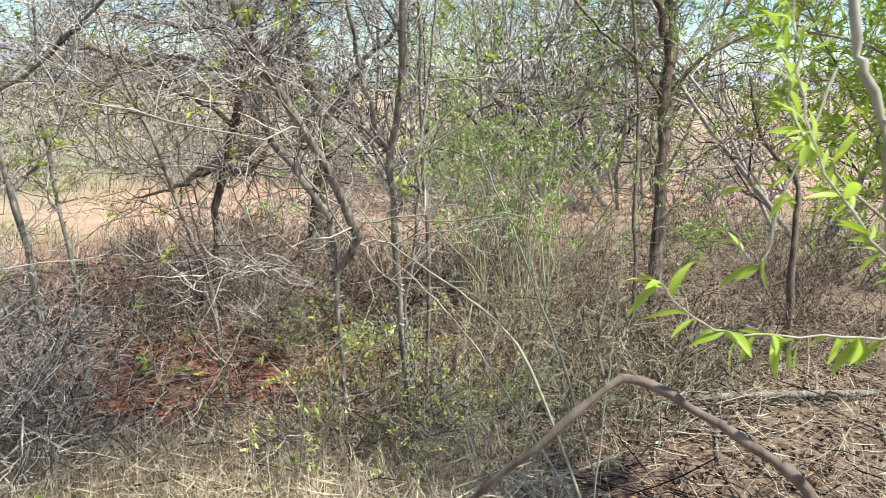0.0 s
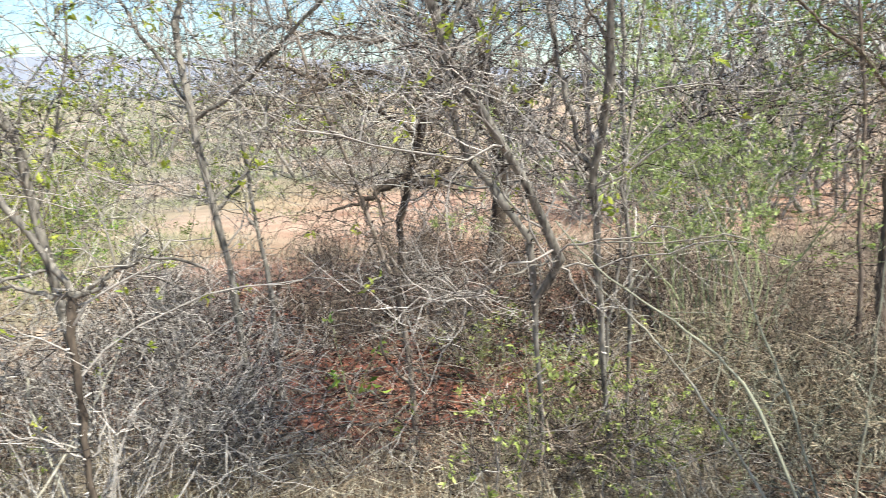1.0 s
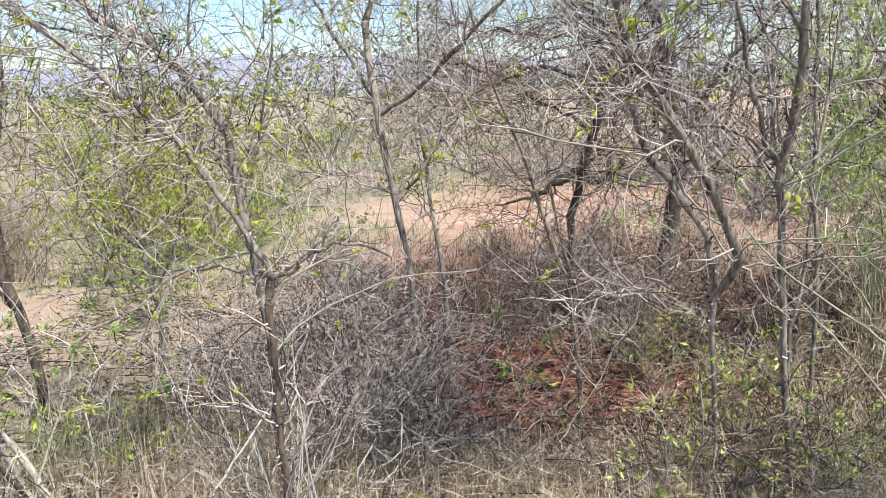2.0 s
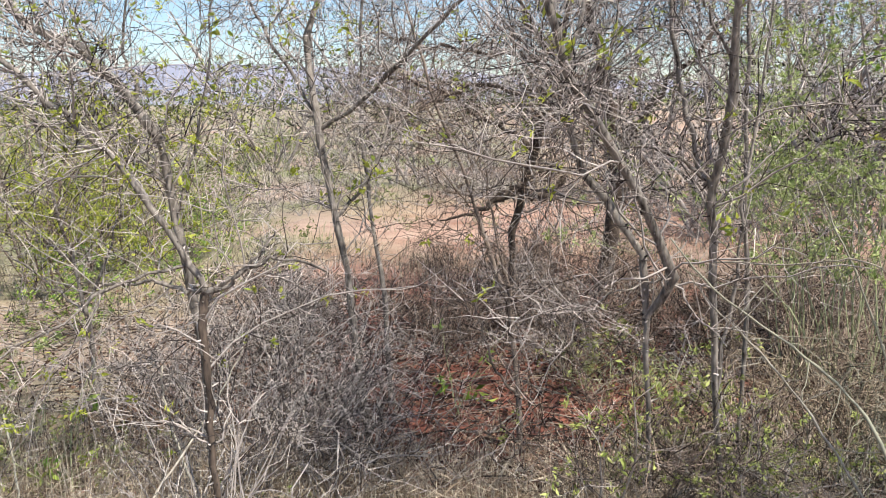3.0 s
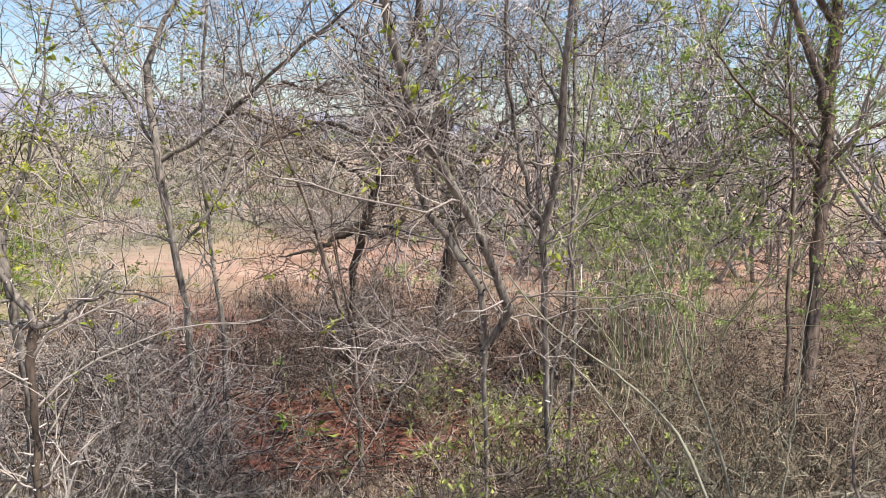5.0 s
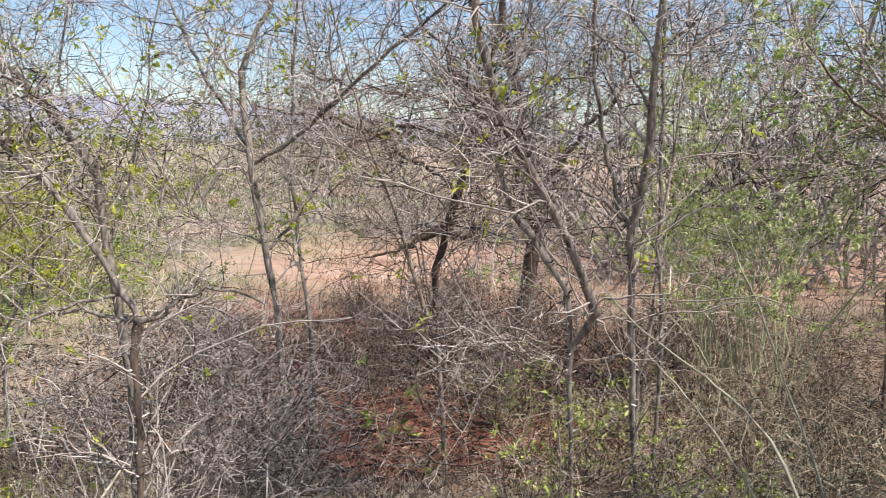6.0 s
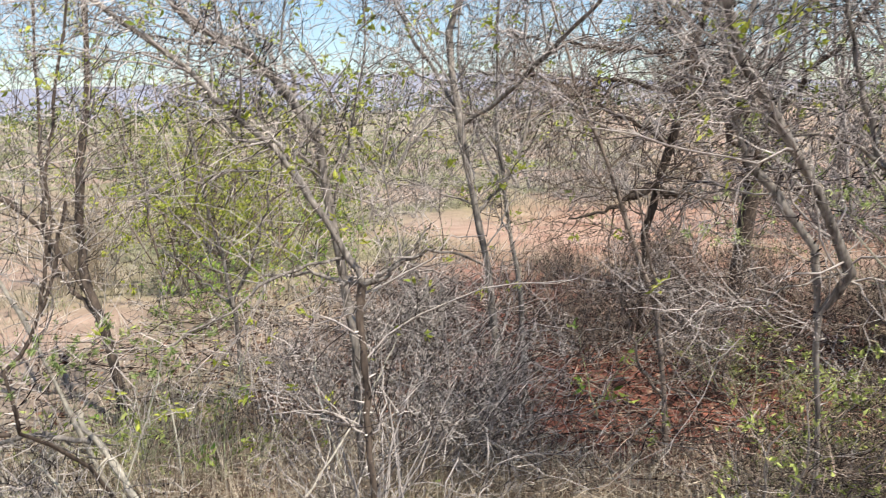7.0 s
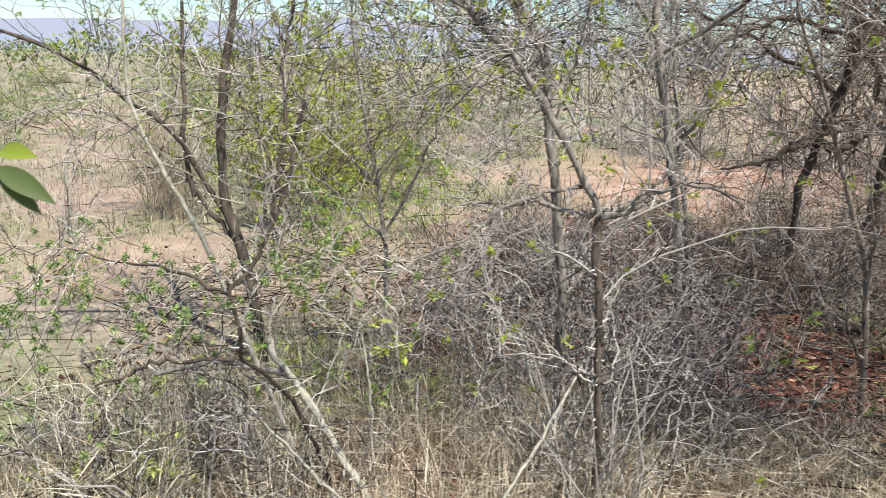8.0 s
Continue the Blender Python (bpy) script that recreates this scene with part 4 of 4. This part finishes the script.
leafy_twig("thin twig with long bright green leaves", [(0.95, 0.48, 1.30), (0.81, 0.51, 1.27), (0.72, 0.52, 1.27), (0.61, 0.52, 1.28), (0.55, 0.52, 1.30), (0.49, 0.54, 1.35)], 0.0018, 0.0008, 44, 0.45, 2)
leafy_twig("upright twig with long bright green leaves", [(0.95, 0.48, 1.26), (0.81, 0.52, 1.34), (0.77, 0.55, 1.39), (0.73, 0.57, 1.45), (0.71, 0.59, 1.52), (0.71, 0.61, 1.60), (0.70, 0.63, 1.70)], 0.0022, 0.0010, 36, 0.2, 3)

sprig = leafy_twig("dark leafy sprig standing beside the path", [(-2.15, 0.95, -0.02), (-2.08, 1.0, 0.7), (-1.95, 1.06, 1.12), (-1.82, 1.10, 1.21), (-1.72, 1.13, 1.24)], 0.004, 0.0012, 36, 0.15, 6)
for name, (start, tip), size, width, mat in (
    ("broad_leaf", ((-1.715, 1.10, 1.255), (-1.64, 1.09, 1.225)), 0.085, 0.017, LEAF_OLIVE),
    ("broad_leaf", ((-1.715, 1.10, 1.25), (-1.655, 1.09, 1.205)), 0.075, 0.014, LEAF_OLIVE),
    ("broad_leaf", ((-1.725, 1.12, 1.275), (-1.665, 1.10, 1.28)), 0.060, 0.015, LEAF_YELLOW),
):
    me = lance_leaf_mesh(size, width, 0.25)
    me.materials[0] = mat
    leaf = new(name, me)
    leaf.parent = sprig
    leaf.matrix_basis = Matrix.LocRotScale(start, (Vector(tip) - Vector(start)).to_track_quat("X", "Z") @ Euler((0.9, 0, 0)).to_quaternion(), None)
leafy_twig("drooping twig with few narrow leaves", [(0.79, 0.63, 1.56), (0.75, 0.62, 1.48), (0.71, 0.615, 1.39), (0.69, 0.61, 1.33), (0.67, 0.63, 1.36), (0.66, 0.64, 1.39), (0.65, 0.65, 1.43)], 0.0018, 0.0008, 16, 0.1, 4)
leafy_twig("rising twig with broad bright leaves", [(0.90, 0.61, 1.36), (0.83, 0.64, 1.42), (0.81, 0.65, 1.45), (0.79, 0.67, 1.47), (0.77, 0.68, 1.52), (0.77, 0.69, 1.57), (0.76, 0.70, 1.62)], 0.0022, 0.0010, 34, 0.1, 5)

# a leafy sapling in the second row, hung with the same long leaves
thorn_tree("sapling", "leafy green sapling with hanging narrow leaves", [
    ([(2.75, 1.75, -0.02), (2.6, 1.75, 0.7), (2.35, 1.75, 1.3), (2.2, 1.75, 1.6), (2.05, 1.75, 1.85), (1.95, 1.75, 2.1)], 0.014, 0.004),
    ([(2.35, 1.75, 1.3), (2.1, 1.7, 1.5), (1.88, 1.63, 1.62), (1.74, 1.70, 1.68), (1.66, 1.75, 1.71)], 0.007, 0.003),
    ([(2.6, 1.75, 0.7), (2.3, 1.72, 1.0), (2.05, 1.74, 1.31), (1.93, 1.82, 1.55), (1.82, 1.91, 1.8)], 0.007, 0.003),
    ([(2.35, 1.75, 1.3), (2.3, 1.9, 1.8), (2.2, 1.9, 2.2), (2.1, 1.9, 2.5)], 0.007, 0.003),
    # outer limb out of view, added to throw dappled shade on the litter
    ([(2.6, 1.75, 0.7), (2.9, 2.1, 1.5), (3.2, 2.4, 2.2), (3.3, 2.6, 2.8)], 0.010, 0.004),
], BARK, TWIG_BROWN, (60, 360, 100), reach=(0.2, 0.4), leaf=LEAF_LANCE, n_leaf=8000, leaf_size=0.055, leaf_width=0.17, category="sapling")


# ---- grass, litter, far scrub ----
def blades(n, area, height, width, lean, seed, density=None):
    g = np.random.default_rng(seed)
    x0, x1, y0, y1 = area
    x, y = g.uniform(x0, x1, n), g.uniform(y0, y1, n)
    if density is not None:
        keep = g.random(n) < density(x, y)
        x, y = x[keep], y[keep]
        n = len(x)
    h = height * (0.35 + 0.85 * g.random(n))
    a = g.uniform(0, 2 * np.pi, n)
    d = np.stack([np.cos(a), np.sin(a), np.zeros(n)], 1)
    s = np.stack([-np.sin(a), np.cos(a), np.zeros(n)], 1)
    b = np.abs(g.normal(0, lean, n))
    w = width * (0.6 + 0.8 * g.random(n))
    base = np.stack([x, y, lie(x, y) - 0.01], 1)
    rows = []
    for t in (0.0, 0.4, 0.75, 1.0):
        c = base + d * (h * b * t**1.8)[:, None] + np.array([0, 0, 1.0]) * (h * t * (1 - 0.25 * b * t))[:, None]
        half = s * (w * (1 - 0.85 * t) * 0.5)[:, None]
        rows += [c - half, c + half]
    v = np.stack(rows, 1)
    i = np.arange(n)[:, None] * 8
    f = np.concatenate([i + [0, 1, 3, 2], i + [2, 3, 5, 4], i + [4, 5, 7, 6]])
    return v.reshape(-1, 3), f


def clumpy(x, y):
    return np.clip(0.5 + 0.6 * np.sin(2.3 * x + 1.1 * y) * np.sin(1.7 * y - 0.8 * x + 1.0), 0.1, 1)


def beside_track(x, y):
    return clumpy(x, y) * np.where((y > 9.3) & (y < 12.4) & (x > -4), 0.04, 1)


v, f = merged([
    blades(15000, (-2.9, 0.95, 1.8, 3.05), 0.22, 0.0055, 1.1, 11, clumpy),
    blades(9000, (-1.2, 1.4, 2.2, 3.5), 0.15, 0.0055, 1.6, 18),
    blades(3600, (-1.4, 1.8, 3.0, 3.8), 0.16, 0.005, 1.4, 24, clumpy),
    blades(2400, (-2.4, -0.7, 2.2, 3.6), 0.42, 0.003, 0.7, 12),
    blades(5000, (0.9, 4.0, 1.5, 3.8), 0.12, 0.004, 1.2, 13, clumpy),
    blades(5200, (0.7, 2.1, 2.6, 3.7), 0.20, 0.0045, 1.3, 25, clumpy),
    blades(1500, (0.6, 3.5, 3.0, 6.5), 0.25, 0.004, 0.9, 14, clumpy),
])
g = np.random.default_rng(19)
n = 9000
x, y = g.uniform(-2.6, 1.3, n) + (g.random(n) < 0.12) * 2.0, g.uniform(1.8, 3.15, n)
b = np.stack([x, y, lie(x, y) + 0.16 * g.random(n) ** 1.5], 1)
d = np.stack([g.normal(size=n), g.normal(size=n), g.normal(0.1, 0.3, n)], 1)
w, h = leaves(b, d, 0.15, 0.026, 0.15)
w = w.reshape(n, 5, 3)[:, :4].reshape(-1, 3)
h = np.arange(n)[:, None] * 4 + np.array([[0, 1, 2, 3]])
v, f = merged([(v, f), (w, h)])
tagged(part("dry_grass", mesh_of("dry_grass", v, f), STRAW), "tangled straw-coloured dry grass", "grass", kind="stuff")
v, f = merged([blades(26000, (-10, 7, 5.8, 15), 0.20, 0.008, 0.9, 15, beside_track), blades(13000, (-9, -2.4, 2.2, 9), 0.12, 0.006, 1.4, 17, clumpy), blades(8000, (-26, 18, 16, 40), 0.25, 0.02, 0.9, 16, clumpy)])
tagged(part("field_grass", mesh_of("field_grass", v, f), FIELD_STRAW), "thin dry grass over the open field", "grass", kind="stuff")


def litter(n, area, size, seed):
    g = np.random.default_rng(seed)
    x, y = g.uniform(area[0], area[1], n) + g.normal(0, 0.7, n), g.uniform(area[2], area[3], n) + g.normal(0, 0.7, n)
    base = np.stack([x, y, lie(x, y) + 0.004 + 0.02 * g.random(n) ** 2], 1)
    d = np.stack([g.normal(size=n), g.normal(size=n), g.normal(0, 0.25, n)], 1)
    return leaves(base, d, size, 0.5, 0.1)


v, f = litter(36000, (-2.6, 4.2, 0.2, 6.6), 0.035, 21)
tagged(part("leaf_litter", mesh_of("leaf_litter", v, f), LITTER), "brown fallen leaves over red soil", "litter", kind="stuff")
n = 4500
g = np.random.default_rng(22)
b = np.stack([g.uniform(-3.5, 4, n), g.uniform(1.3, 6.5, n), np.zeros(n)], 1)
b[:, 2] = lie(b[:, 0], b[:, 1]) + 0.005 + 0.05 * g.random(n)
d = np.stack([g.normal(size=n), g.normal(size=n), g.normal(0, 0.2, n)], 1)
P = b[:, None] + unit(d)[:, None] * (np.linspace(0, 1, 4)[None, :, None] * g.uniform(0.08, 0.45, n)[:, None, None]) + g.normal(0, 0.006, (n, 4, 3))
v, f = tubes(P, np.full((n, 4), 0.0022) * g.uniform(0.6, 1.8, n)[:, None], 3)
tagged(part("fallen_twigs", mesh_of("fallen_twigs", v, f), TWIG_BROWN), "brown broken twigs strewn on the litter", "twigs", kind="stuff")

n = 26000
g = np.random.default_rng(31)
ang, q = g.uniform(-1.2, 1.4, n), g.uniform(50, 260, n)
tall = 1.2 + 2.0 * np.abs(np.sin(ang * 19) * np.sin(ang * 7 + q * 0.05)) + q * 0.006 + 3.0 * np.exp(-(((ang - 0.12) / 0.16) ** 2))
b = np.stack([-np.sin(ang) * q, np.cos(ang) * q, tall * g.random(n) ** 0.8], 1)
v, f = leaves(b, g.normal(size=(n, 3)), 0.4, 0.7)
tagged(part("far_scrub", mesh_of("far_scrub", v, f), LEAF_OLIVE), "distant olive scrub line along the field", "scrub", kind="stuff")


# a ridge beyond the field, its distance haze painted into the colour
PAINTED_HAZE = shade("ridge_painted_haze", (0.20, 0.21, 0.265), (0.26, 0.265, 0.32), 0.004, 1.0, 0.0)
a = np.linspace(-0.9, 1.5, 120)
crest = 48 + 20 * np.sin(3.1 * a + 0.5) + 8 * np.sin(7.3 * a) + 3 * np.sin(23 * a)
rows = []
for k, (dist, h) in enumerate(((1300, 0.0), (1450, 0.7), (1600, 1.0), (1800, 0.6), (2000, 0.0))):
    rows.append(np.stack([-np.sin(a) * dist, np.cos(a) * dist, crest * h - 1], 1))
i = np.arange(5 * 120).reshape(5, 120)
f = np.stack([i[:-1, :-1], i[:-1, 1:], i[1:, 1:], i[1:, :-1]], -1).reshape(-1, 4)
tagged(part("backdrop", mesh_of("backdrop", np.concatenate(rows), f), PAINTED_HAZE), "low hazy blue-grey ridge on the skyline", "ridge", kind="structure")
